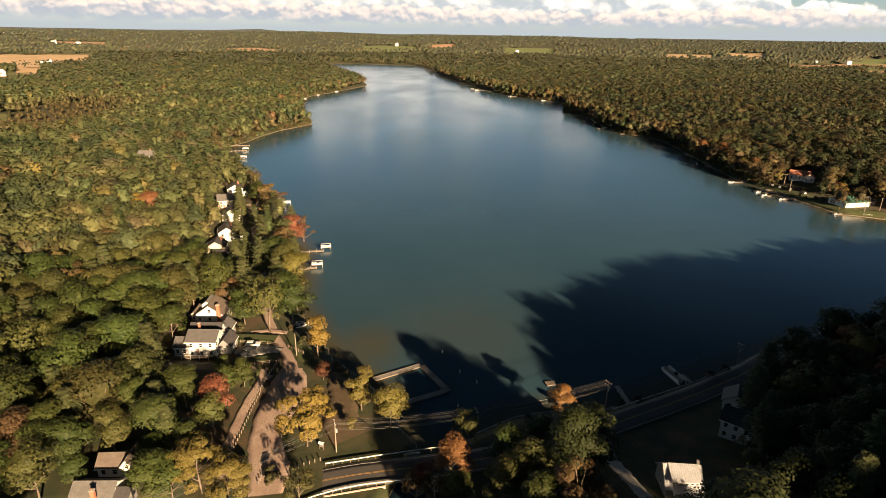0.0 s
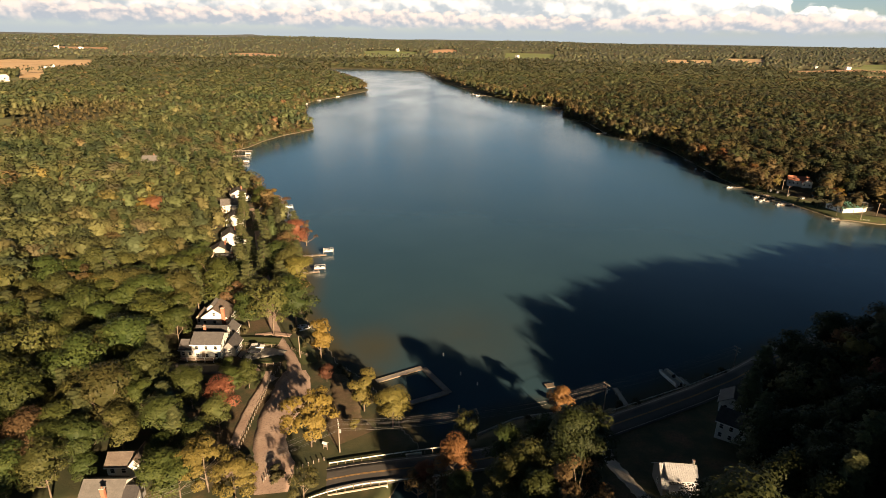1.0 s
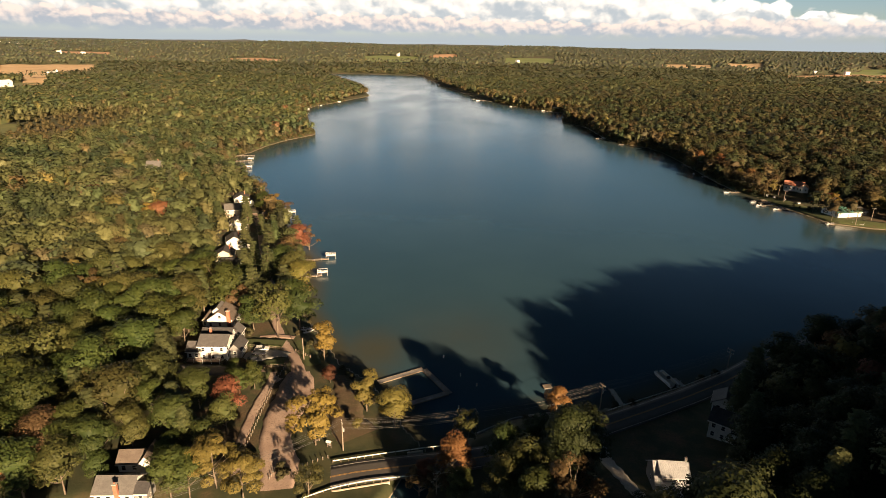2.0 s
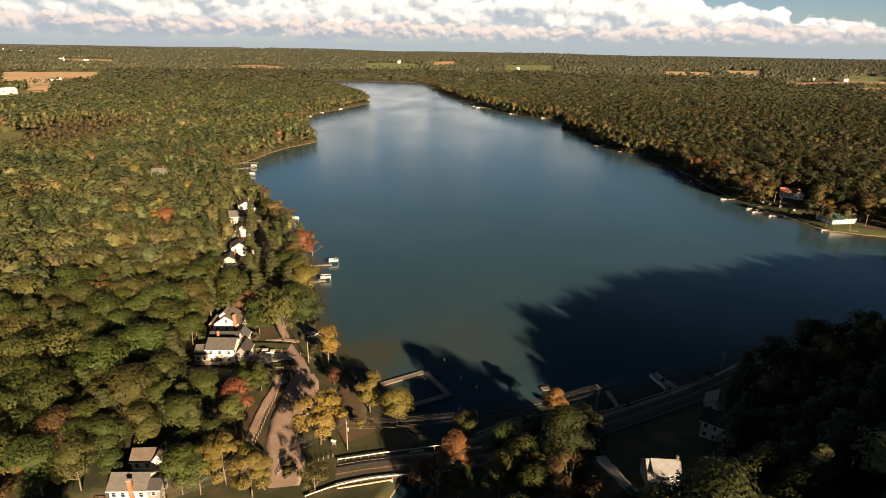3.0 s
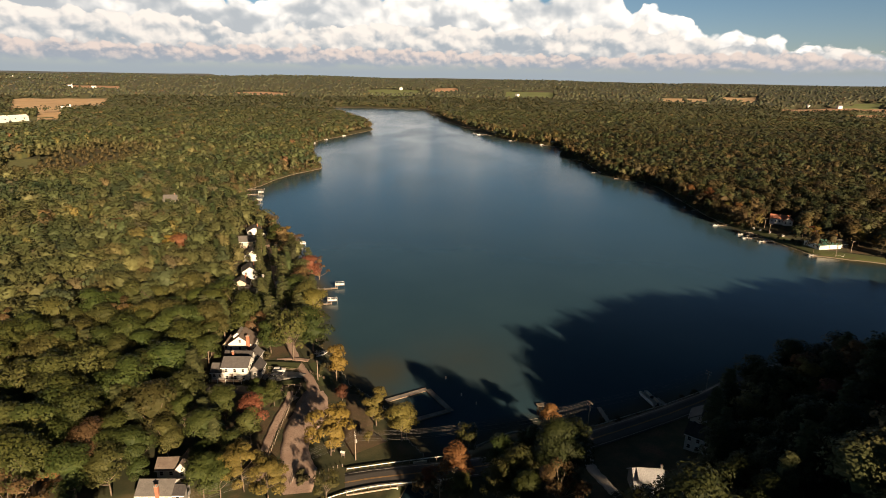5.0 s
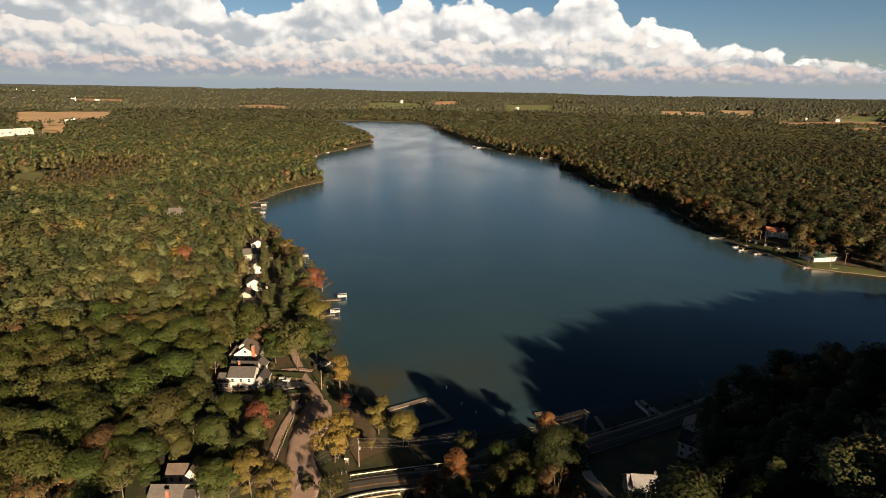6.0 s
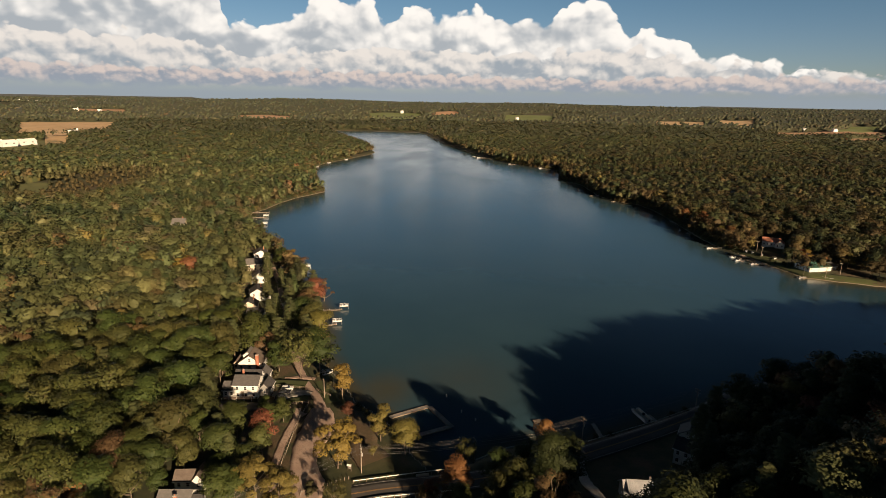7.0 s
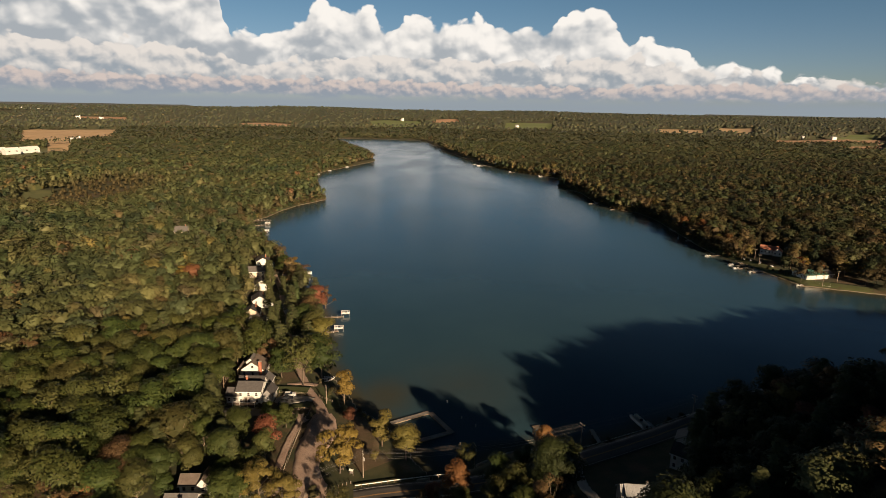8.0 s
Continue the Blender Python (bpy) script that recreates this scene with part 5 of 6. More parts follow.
# cottages strung along the shore
for label, x, y, t, L, W, e, r, along, wall, roof, fc in (
        ("white cottage with a dark roof among pines", -98.5, 237, 6, 8, 7, 3.0, 5.2, "x", "white", "roof_dark", "se"),
        ("cream cottage with a dark roof among pines", -106, 249, 12, 8.5, 7.5, 3.2, 5.8, "y", "cream", "roof_dark", "se"),
        ("white two-storey cottage by the shore lane", -107.5, 267, 18, 8, 9, 4.6, 7.0, "y", "white", "roof_dark", "se"),
        ("cream gabled cottage with a grey roof", -116.5, 298, 16, 9, 8, 3.8, 6.6, "y", "white", "roof_dark", "se"),
        ("large cream house with a pale roof", -128, 324, 20, 10.5, 9, 4.5, 7.2, "x", "cream", "roof_grey", "se"),
        ("white lake house with many windows and a dark hipped roof", -131.5, 347, 20, 9, 8.5, 5.4, 7.8, "y", "white", "roof_dark", "se"),
        ("small grey cottage hidden among shore trees", -105, 318, 20, 7, 6, 2.8, 4.6, "x", "grey_siding", "roof_grey", "se"),
        ("small white cottage near the water", -88, 258, 25, 6, 6, 2.8, 4.6, "y", "white", "roof_brown", "se"),
        ("lone grey-roofed cottage deep in the woods", -219, 414, 8, 10, 8, 5.5, 9.0, "x", "cream", "roof_grey", "se")):
    h = house(label, x, y, t, lift=3.5 if x < -200 else 0.0)
    add_volume(h, -L / 2, -W / 2, L / 2, W / 2, -4.2 if x < -200 else -0.8, e, r, along, wall, roof, fc, 2 if e > 4.4 else 1, 3.1)
    add_chimney(h, L * 0.25, W * 0.2, e, r + 0.9, 0.6, 0.6)
    add_door(h, -L * 0.22 + 0.2, -W / 2 - 0.03, 0.0, "s")
    if e > 4.4:
        add_volume(h, L / 2, -W / 2 + 1.0, L / 2 + 3.0, W / 2 - 1.5, -0.8, 2.6, 3.9, "y", wall, roof, "se", 1, 2.2)

# houses at the foot of the near woods
h = house("white bungalow with a grey roof and brick chimney", -73.5, 95.6, 2)
add_volume(h, -4.2, -3.0, 4.2, 3.0, -0.6, 3.0, 5.2, "x", "white", "roof_grey", "se", 1, 1.9)
add_chimney(h, 1.2, -3.35, -0.6, 6.0, 0.9, 0.7)
add_volume(h, 4.2, -2.2, 7.0, 2.0, -0.6, 2.4, 3.6, "x", "grey_siding", "roof_dark", "s", 1, 1.6)
add_deck(h, -7.0, -5.0, -4.3, -1.0, 0.6)
h = house("brown-roofed white cottage between garden trees", -74.0, 104.5, 4)
add_volume(h, -3.4, -2.4, 1.6, 2.6, -0.6, 2.8, 4.6, "x", "white", "roof_brown", "sw", 1, 2.0)
add_volume(h, 1.6, -2.8, 5.2, 2.8, -0.6, 2.8, 5.0, "y", "white", "roof_brown", "se", 1, 2.0)

# metal-roofed house in the shade
h = house("house with a bright bare metal roof and a shed dormer", 54.6, 102.9, -4)
h.matrix_basis = h.matrix_basis @ Matrix.Diagonal((0.86, 0.86, 0.92, 1))
part("wall", *gable_body(-4.6, -4.6, 4.4, 4.4, -0.6, 3.4, 6.9, "x"), M["grey_siding"], h)
r = part("roof", *gable_roof(-4.6, -4.6, 4.4, 4.4, 3.4, 6.9, "x", 0.5, 0.12), M["metal_roof"], h)
slope = (6.9 - 3.4) / 4.5
for i in range(19):
    x = -5.0 + i * 0.545
    for s in (-1, 1):
        a, b = Vector((x, -0.1 + s * 0.08, 6.98)), Vector((x, -0.1 + s * 5.0, 6.98 - 5.0 * slope))
        part("seam", *tube([a + Vector((0, 0, 0.12)), b + Vector((0, 0, 0.12))], [0.035, 0.035], 4), M["metal_roof"], r)
d = part("dormer", *box(-3.0, -4.2, 3.6, 3.4, -0.4, 5.5), M["grey_siding"], h)
part("dormer_roof", [(-3.7, -4.9, 5.35), (4.0, -4.9, 5.35), (4.0, 0.0, 7.05), (-3.7, 0.0, 7.05), (-3.7, -4.9, 5.55), (4.0, -4.9, 5.55), (4.0, 0.0, 7.25), (-3.7, 0.0, 7.25)],
     [(3, 2, 1, 0), (4, 5, 6, 7), (0, 1, 5, 4), (1, 2, 6, 5), (2, 3, 7, 6), (3, 0, 4, 7)], M["metal_roof"], d)
for i in range(14):
    x = -3.6 + i * 0.575
    part("seam", *tube([(x, -4.88, 5.56), (x, -0.05, 7.26)], [0.04, 0.04], 4), M["metal_roof"], d)
for x in (-2.2, -0.9, 0.4, 1.7, 2.9):
    add_window(d, x, -4.2, 4.75, 0.8, 0.9, "s")
part("porch_roof", [(-3.4, -8.4, 2.5), (5.2, -8.4, 2.5), (5.2, -4.5, 3.5), (-3.4, -4.5, 3.5), (-3.4, -8.4, 2.62), (5.2, -8.4, 2.62), (5.2, -4.5, 3.62), (-3.4, -4.5, 3.62)],
     [(3, 2, 1, 0), (4, 5, 6, 7), (0, 1, 5, 4), (1, 2, 6, 5), (2, 3, 7, 6), (3, 0, 4, 7)], M["metal_roof"], h)
for x in (-3.1, 0.9, 4.9):
    part("porch_post", *box(x - 0.08, -8.2, -0.6, x + 0.08, -8.04, 2.5), M["trim"], h)
add_chimney(h, 4.1, 0.4, 5.5, 8.0, 0.6, 0.6, "concrete")
add_window(h, -4.6, 0.0, 1.6, 0.9, 1.2, "w")
add_door(h, 0.5, -4.62, 0.0, "s")

# two white houses in the shade beside the road
h = house("white two-storey house in deep shade below the hill", 77.5, 122.5, -38)
add_volume(h, -3.6, -3.6, 3.6, 3.6, -0.8, 5.2, 7.4, "x", "white", "roof_dark", "sw", 2, 2.3)
h = house("small white house with a grey roof near the road bend", 83.5, 135.5, -30)
add_volume(h, -3.2, -3.0, 3.2, 3.0, -0.8, 3.2, 5.4, "y", "white", "roof_grey", "sw", 1, 2.4)

# buildings on the opposite shore
h = house("long white boathouse with a green metal roof", 257.5, 349.5, 12, "boathouse")
add_volume(h, -9.5, -6.5, 8.0, 6.5, -0.8, 2.9, 5.2, "x", "white", "roof_green", "w", 1, 3.0)
add_volume(h, 8.0, -4.5, 14.5, 5.5, -0.8, 2.5, 4.2, "x", "grey_siding", "roof_grey", "s", 1, 3.0)
h = house("white house with a red metal roof above the shore", 264, 413, -28)
add_volume(h, -8, -4.2, 5, 4.2, -0.8, 4.0, 6.6, "x", "white", "roof_red", "sw", 1, 2.6)
add_volume(h, 1.0, -6.8, 7.5, 3.0, -0.8, 3.6, 6.0, "y", "white", "roof_red", "se", 1, 2.6)
for x, y, t in ((232, 520, -60), (240, 560, -65), (215, 640, -50), (262, 448, -40), (178, 972, -40), (92, 1145, -45), (-80, 2010, 0), (-60, 2004, 10)):
    h = house("small lake house half hidden by shore trees", x + 6, y + 4, t)
    add_volume(h, -4.5, -3.5, 4.5, 3.5, -0.8, 3.0, 5.2, "x", "grey_siding" if y < 700 else "white", "roof_grey", "sw", 1, 3.0)

# far farms
for x, y, t, L, W, e, label in ((-822, 1075, 72, 34, 13, 5, "long white farm barn beyond the woods"), (-808, 1010, 70, 26, 12, 5, "long white farm barn beyond the woods"), (-846, 1030, 70, 22, 12, 5, "long white farm barn beyond the woods")):
    h = thing("barn", label, "barn", group="far farm barns", at=(x, y, ground_at(x, y) + 4), turn=t)
    add_volume(h, -L / 2, -W / 2, L / 2, W / 2, -6, e, e + 4, "x", "white", "trim", "s", 1, 12.0, (3, 2))
for x, y in ((-1645, 2694), (-1813, 2778), (-486, 3388), (-276, 3347), (207, 3473), (340, 2902), (1260, 3224), (1400, 2270), (1484, 2212), (-726, 3591), (-911, 1354), (-2475, 3298), (-2440, 3325), (-2405, 3350)):
    h = thing("barn", "small white farm building far across the woods", "barn", group="far farm barns", at=(x, y, ground_at(x, y) + 7), turn=(x * 7) % 60)
    add_volume(h, -9, -5, 9, 5, -9, 5, 8, "x", "white", "roof_grey" if x > 0 else "trim", "s", 1, 6.0, (2, 1.6))
    if (int(abs(x)) // 10) % 2:
        part("silo", *tube([(11, 3, -9), (11, 3, 11), (11, 3, 12.5)], [2.2, 2.2, 0.4], 10), M["trim"], h)

# ---- shore, docks and boats ----
def dock(label, x0, y0, x1, y1, width=1.4, z=0.55, sections=None, posts=True, group="docks along the shore", mat="dock"):
    """A jetty of board sections on posts."""
    L = math.hypot(x1 - x0, y1 - y0)
    d = thing("dock", label, "dock", group, at=(x0, y0, 0), turn=math.degrees(math.atan2(y1 - y0, x1 - x0)))
    n = sections or max(1, round(L / 3.0))
    for i in range(n):
        a, b = L * i / n + 0.03, L * (i + 1) / n - 0.03
        s = part("deck_section", *bevelled(*box(a, -width / 2, z - 0.14, b, width / 2, z), 0.03), M[mat], d)
        for k in (-1, 1):
            part("edge_board", *box(a, k * width / 2 - 0.04, z - 0.3, b, k * width / 2 + 0.04, z + 0.05), M["wood"], s)
        if posts:
            for k in (-1, 1):
                part("dock_post", *tube([(b - 0.15, k * (width / 2 + 0.09), -2.0), (b - 0.15, k * (width / 2 + 0.09), z + 0.5)], [0.06, 0.06], 6), M["steel"], d)
    return d


def boat(label, x, y, turn, length=5.5, beam=2.1, z=0.0, name="motorboat", dark=False):
    """An open motorboat: hull, deck, windscreen, seats and outboard."""
    b = thing(name, label, "boat", "boats on the lake", at=(x, y, z), turn=turn)
    prof = [(-0.5, 0.42), (-0.3, 0.5), (0.0, 0.5), (0.25, 0.4), (0.42, 0.2), (0.5, 0.02)]
    v, f = [], []
    for u, h in prof:
        for s, zz in ((-1, 0.75), (-0.75, 0.1), (0, -0.2), (0.75, 0.1), (1, 0.75)):
            v.append((u * length, s * h * beam, zz + 0.15 * max(0, u)))
    n = 5
    for i in range(len(prof) - 1):
        for k in range(n - 1):
            f.append((i * n + k, i * n + k + 1, (i + 1) * n + k + 1, (i + 1) * n + k))
    f.append((0, 1, 2, 3, 4))
    part("hull", v, f, M["car_white"], b)
    dv = [(u * length, s * h * beam * 0.97, 0.62 + 0.15 * max(0, u)) for u, h in prof for s in (-1, 1)]
    part("deck", dv, [(2 * i, 2 * i + 2, 2 * i + 3, 2 * i + 1) for i in range(len(prof) - 1)], M["dock"] if not dark else M["car_dark"], b)
    part("windscreen", [(0.1 * length, -0.4 * beam, 0.7), (0.1 * length, 0.4 * beam, 0.7), (0.04 * length, 0.36 * beam, 1.25), (0.04 * length, -0.36 * beam, 1.25), (0.11 * length, -0.4 * beam, 0.7), (0.11 * length, 0.4 * beam, 0.7), (0.05 * length, 0.36 * beam, 1.25), (0.05 * length, -0.36 * beam, 1.25)],
         [(0, 1, 2, 3), (7, 6, 5, 4), (0, 4, 5, 1), (2, 6, 7, 3)], M["glass"], b)
    for k in (-0.22, 0.22):
        part("seat", *bevelled(*box(-0.22 * length, k * beam * 1.1 - 0.25, 0.6, -0.12 * length, k * beam * 1.1 + 0.25, 1.15), 0.06), M["car_white"], b)
    part("outboard", *bevelled(*box(-0.56 * length, -0.2, 0.1, -0.49 * length, 0.2, 1.2), 0.06), M["car_dark"], b)
    return b


def pontoon_boat(label, x, y, turn, length=8.0, width=2.6):
    b = thing("pontoon_boat", label, "pontoon boat", "boats on the lake", at=(x, y, 0), turn=turn)
    for s in (-1, 1):
        part("float", *tube([(-length / 2, s * width * 0.36, 0.2), (length * 0.36, s * width * 0.36, 0.2), (length / 2, s * width * 0.36, 0.35)], [0.35, 0.35, 0.08], 10), M["steel"], b)
    part("deck", *bevelled(*box(-length / 2, -width / 2, 0.52, length * 0.46, width / 2, 0.64), 0.03), M["concrete"], b)
    for x0, y0, x1, y1 in ((-length / 2 + 0.3, -width / 2, length * 0.44, -width / 2 + 0.06), (-length / 2 + 0.3, width / 2 - 0.06, length * 0.44, width / 2), (length * 0.44 - 0.06, -width / 2, length * 0.44, -0.4), (length * 0.44 - 0.06, 0.4, length * 0.44, width / 2)):
        part("rail_panel", *box(x0, y0, 0.7, x1, y1, 1.3), M["car_white"], b)
    for x0, s in ((-length * 0.36, 1), (length * 0.12, 1), (length * 0.12, -1), (-length * 0.36, -1)):
        part("bench", *bevelled(*box(x0, s * width * 0.47 - (0.65 if s > 0 else 0), 0.64, x0 + length * 0.25, s * width * 0.47 + (0 if s > 0 else 0.65), 1.15), 0.08), M["cream"], b)
    part("console", *bevelled(*box(-0.6, -width * 0.4, 0.64, 0.2, -width * 0.1, 1.5), 0.08), M["car_dark"], b)
    part("outboard", *bevelled(*box(-length / 2 - 0.5, -0.25, 0.1, -length / 2, 0.25, 1.4), 0.08), M["car_dark"], b)
    for s in (-1, 1):
        part("canopy_bow", *tube([(-length * 0.3, s * width / 2, 0.7), (-length * 0.42, s * width * 0.48, 1.9), (-length * 0.47, s * width * 0.3, 2.2)], [0.03, 0.03, 0.03], 5), M["steel"], b)
    return b


def boat_lift(label, x, y, turn, length=5.0, width=3.0, canopy=True):
    """A steel boat lift: four legs, beams, cradle bunks and a canopy frame."""
    b = thing("boat_lift", label, "boat lift", "boat lifts by the docks", at=(x, y, 0), turn=turn)
    for sx in (-1, 1):
        for sy in (-1, 1):
            part("leg", *tube([(sx * length / 2, sy * width / 2, -2), (sx * length / 2, sy * width / 2, 2.6)], [0.07, 0.07], 6), M["steel"], b)
        part("cross_beam", *box(sx * length / 2 - 0.06, -width / 2, 1.0, sx * length / 2 + 0.06, width / 2, 1.15), M["steel"], b)
    for sy in (-1, 1):
        part("side_beam", *box(-length / 2, sy * width / 2 - 0.05, 2.45, length / 2, sy * width / 2 + 0.05, 2.6), M["car_white"], b)
        part("bunk", *box(-length / 2, sy * 0.7 - 0.1, 1.15, length / 2, sy * 0.7 + 0.1, 1.3), M["wood"], b)
    part("winch_wheel", *tube([(length / 2 + 0.1, width / 2, 1.9), (length / 2 + 0.18, width / 2, 1.9)], [0.45, 0.45], 12), M["steel"], b)
    if canopy:
        for k in range(5):
            x0 = -length / 2 + k * length / 4
            part("canopy_rib", *tube([(x0, -width / 2, 2.6), (x0, -width * 0.25, 3.0), (x0, width * 0.25, 3.0), (x0, width / 2, 2.6)], [0.04] * 4, 5), M["car_white"], b)
    return b


for x0, y0, x1, y1, n in ((-20.6, 149.2, -6.6, 157.6, 6), (-6.2, 157.4, 2.3, 143.6, 6), (1.7, 144.0, -9.5, 138.2, 5)):
    dock("floating grey timber swim dock closing off the beach", x0, y0, x1, y1, 1.9, 0.45, n, False, "swim dock floats")
dock("short pale dock below the road", 53.6, 147.8, 54.6, 139, 1.5, 0.5, mat="concrete")
pontoon_boat("grey and white pontoon boat moored below the road", 73.3, 154.0, 106, 9.2, 3.2)
dock("small pale platform beside the pontoon boat", 76.0, 154.6, 77.6, 149.8, 1.6, 0.45, mat="concrete")

# docks of the near shore, with lifts and boats
for x0, y0, x1, y1 in ((-71, 255.5, -58, 258.4), (-64, 234.5, -57, 237.2), (-117, 351.5, -107, 352.8), (-148, 405, -141, 403), (-180, 464, -166, 468), (-191, 498, -176, 503.4), (-199, 524.6, -181, 526.8), (-198, 519, -186, 462)):
    dock("narrow pale dock on steel posts by the wooded shore", x0, y0, x1, y1, 1.3)
for x, y, t, c in ((-57.5, 261, 10, True), (-57, 238.5, 10, False), (-96.8, 336.7, 20, True), (-109, 355.5, 0, True), (-168, 470.5, 10, True), (-141, 405.5, 0, False), (-178, 506, 10, False)):
    lift_ob = boat_lift("white boat lift standing in shallow water", x, y, t, 4.6, 2.8, c)
    boat("white motorboat raised on a boat lift", x, y, t, 4.8, 1.9, 1.25)
# docks of the opposite shore
for x0, y0, x1, y1 in ((228, 416.5, 214.6, 411.7), (231, 392.5, 219.5, 388.2), (232, 386.2, 221, 382.2), (232.5, 381.5, 218.5, 374.1), (235.5, 368.6, 224.6, 365.4), (247, 336.8, 240, 333.2), (240.6, 524.8, 221, 517), (247, 514.6, 222.5, 499), (224, 500, 221, 520),
                       (228, 470, 216, 466), (205, 634, 192, 628), (192, 668, 182, 664), (190, 672, 176, 668), (190, 928, 160, 956), (126, 1020, 112, 1014), (78, 1128, 60, 1120), (76, 1126, 48, 1150)):
    dock("pale dock reaching out from the wooded shore", x0, y0, x1, y1, 1.4)
for x, y, t in ((219, 386, 20), (218, 376.5, 20), (225, 367, 15), (213, 413, 10), (241, 335, 20)):
    boat("white motorboat moored at a dock", x, y, t, 5.6, 2.0)
for x, y, t in ((252.5, 336.5, 162), (258, 333.5, 150)):
    pontoon_boat("covered pale pontoon boat drawn up by the boathouse", x, y, t, 6.5, 2.6)
for x, y, t in ((231, 398, 60), (233, 392, 40), (236, 384, 50), (240, 374, 30)):
    boat("white rowing boat lying on the lawn", x + 4, y, t, 4.0, 1.5, ground_at(x + 4, y) + 0.25, "rowing_boat")
for x, y in ((160, 958), (112, 1016), (60, 1122), (188, 672), (52, 1150), (-196, 1052), (-224, 925), (-215, 985)):
    pontoon_boat("white pontoon boat moored along the far shore", x, y, (x * 3) % 90, 8, 3)
# sailing dinghy
s = boat("small white sailing dinghy with bare mast", 214, 478, 70, 4.2, 1.5, 0.0, "sailing_dinghy")
part("mast", *tube([(0.4, 0, 0.5), (0.4, 0, 6.5)], [0.05, 0.03], 6), M["steel"], s)
# canoes and small boats drawn up on the bank
for k, (x, y, t) in enumerate(((-51.5, 181.5, 20), (-50.3, 179.5, 35), (-49.2, 182.3, 60))):
    boat("pale upturned rowing boat drawn up on the bank", x, y, t, 3.6, 1.3, ground_at(x, y) + 0.25, "rowing_boat", True)

# buoys
for x, y in ((0.3, 165.8), (5.9, 154.2), (11.0, 148.6), (5.0, 136.6)):
    b = thing("buoy", "small white marker buoy floating on the water", "buoy", "swim area buoys", at=(x, y, 0))
    part("body", *tube([(0, 0, -0.4), (0, 0, 0.1), (0, 0, 0.95), (0, 0, 1.1)], [0.10, 0.17, 0.16, 0.07], 10), M["post_white"], b)
    part("band", *tube([(0, 0, 0.55), (0, 0, 0.7)], [0.175, 0.172], 10), M["yellow_paint"], b)
# rope lines of small floats
for x0, y0, x1, y1 in ((12.5, 135.6, 31.5, 140.9), (19, 135.2, 31, 139.2), (36, 142, 40, 143.5)):
    rope = thing("float_line", "line of small pale floats on the water", "float line", "float lines", at=(0, 0, 0))
    n = int(math.hypot(x1 - x0, y1 - y0) / 0.55)
    part("rope", *tube([(x0, y0, 0.04), ((x0 + x1) / 2, (y0 + y1) / 2 - 0.25, 0.04), (x1, y1, 0.04)], [0.03] * 3, 5), M["wire"], rope)
    for i in range(n):
        u = (i + 0.5) / n
        x, y = x0 + (x1 - x0) * u, y0 + (y1 - y0) * u - math.sin(math.pi * u) * 0.25
        part("float", *tube([(x - 0.16, y - 0.04, 0.05), (x + 0.16, y + 0.04, 0.05)], [0.08, 0.08], 6), M["dock"], rope)

# small dark raft off the beach
r = thing("raft", "small dark swimming raft moored off the beach", "raft", at=(33.5, 148.6, 0), turn=15)
part("deck", *bevelled(*box(-1.4, -1.1, 0.25, 1.4, 1.1, 0.45), 0.04), M["wood"], r)
for s in (-0.8, 0.8):
    part("float", *tube([(-1.3, s, 0.08), (1.3, s, 0.08)], [0.22, 0.22], 8), M["car_dark"], r)
part("ladder", *tube([(1.4, 0.2, -0.3), (1.4, 0.2, 1.1), (1.1, 0.2, 1.2)], [0.03, 0.03, 0.03], 5), M["steel"], r)

# seawall
wall_line = resample([(10, 124.6), (14, 127.3), (21, 131.8), (28, 133.8), (37, 135.4)], 1.5)
nr = normals_of(wall_line)
for i in range(len(wall_line) - 1):
    a, b = wall_line[i], wall_line[i + 1]
    L = math.hypot(*(b - a)[:2])
    blk = tagged(new("seawall"), "low pale concrete seawall block along the shore", "seawall", "seawall blocks", "structure")
    blk.matrix_basis = pose(a[0], a[1], 0, 0, 0, math.degrees(math.atan2(b[1] - a[1], b[0] - a[0])))
    part("block", *bevelled(*box(0.01, -0.25, -0.8, L - 0.01, 0.25, 0.62), 0.05), M["concrete"], blk)

# ---- road furniture, posts, poles, vehicles ----
def road_line(label, off, width, mat):
    tagged(ribbon("road_marking", ROAD, width, M[mat], 0.006, off=off, across=1, level=ROAD_Z, thick=-0.004), label, "road marking", kind="structure")


road_line("faded yellow centre line on the road", 0.1, 0.16, "yellow_paint")
road_line("faded yellow centre line on the road", -0.18, 0.16, "yellow_paint")
road_line("white edge line on the road", 3.3, 0.15, "white_paint")
road_line("white edge line on the road", -3.3, 0.15, "white_paint")


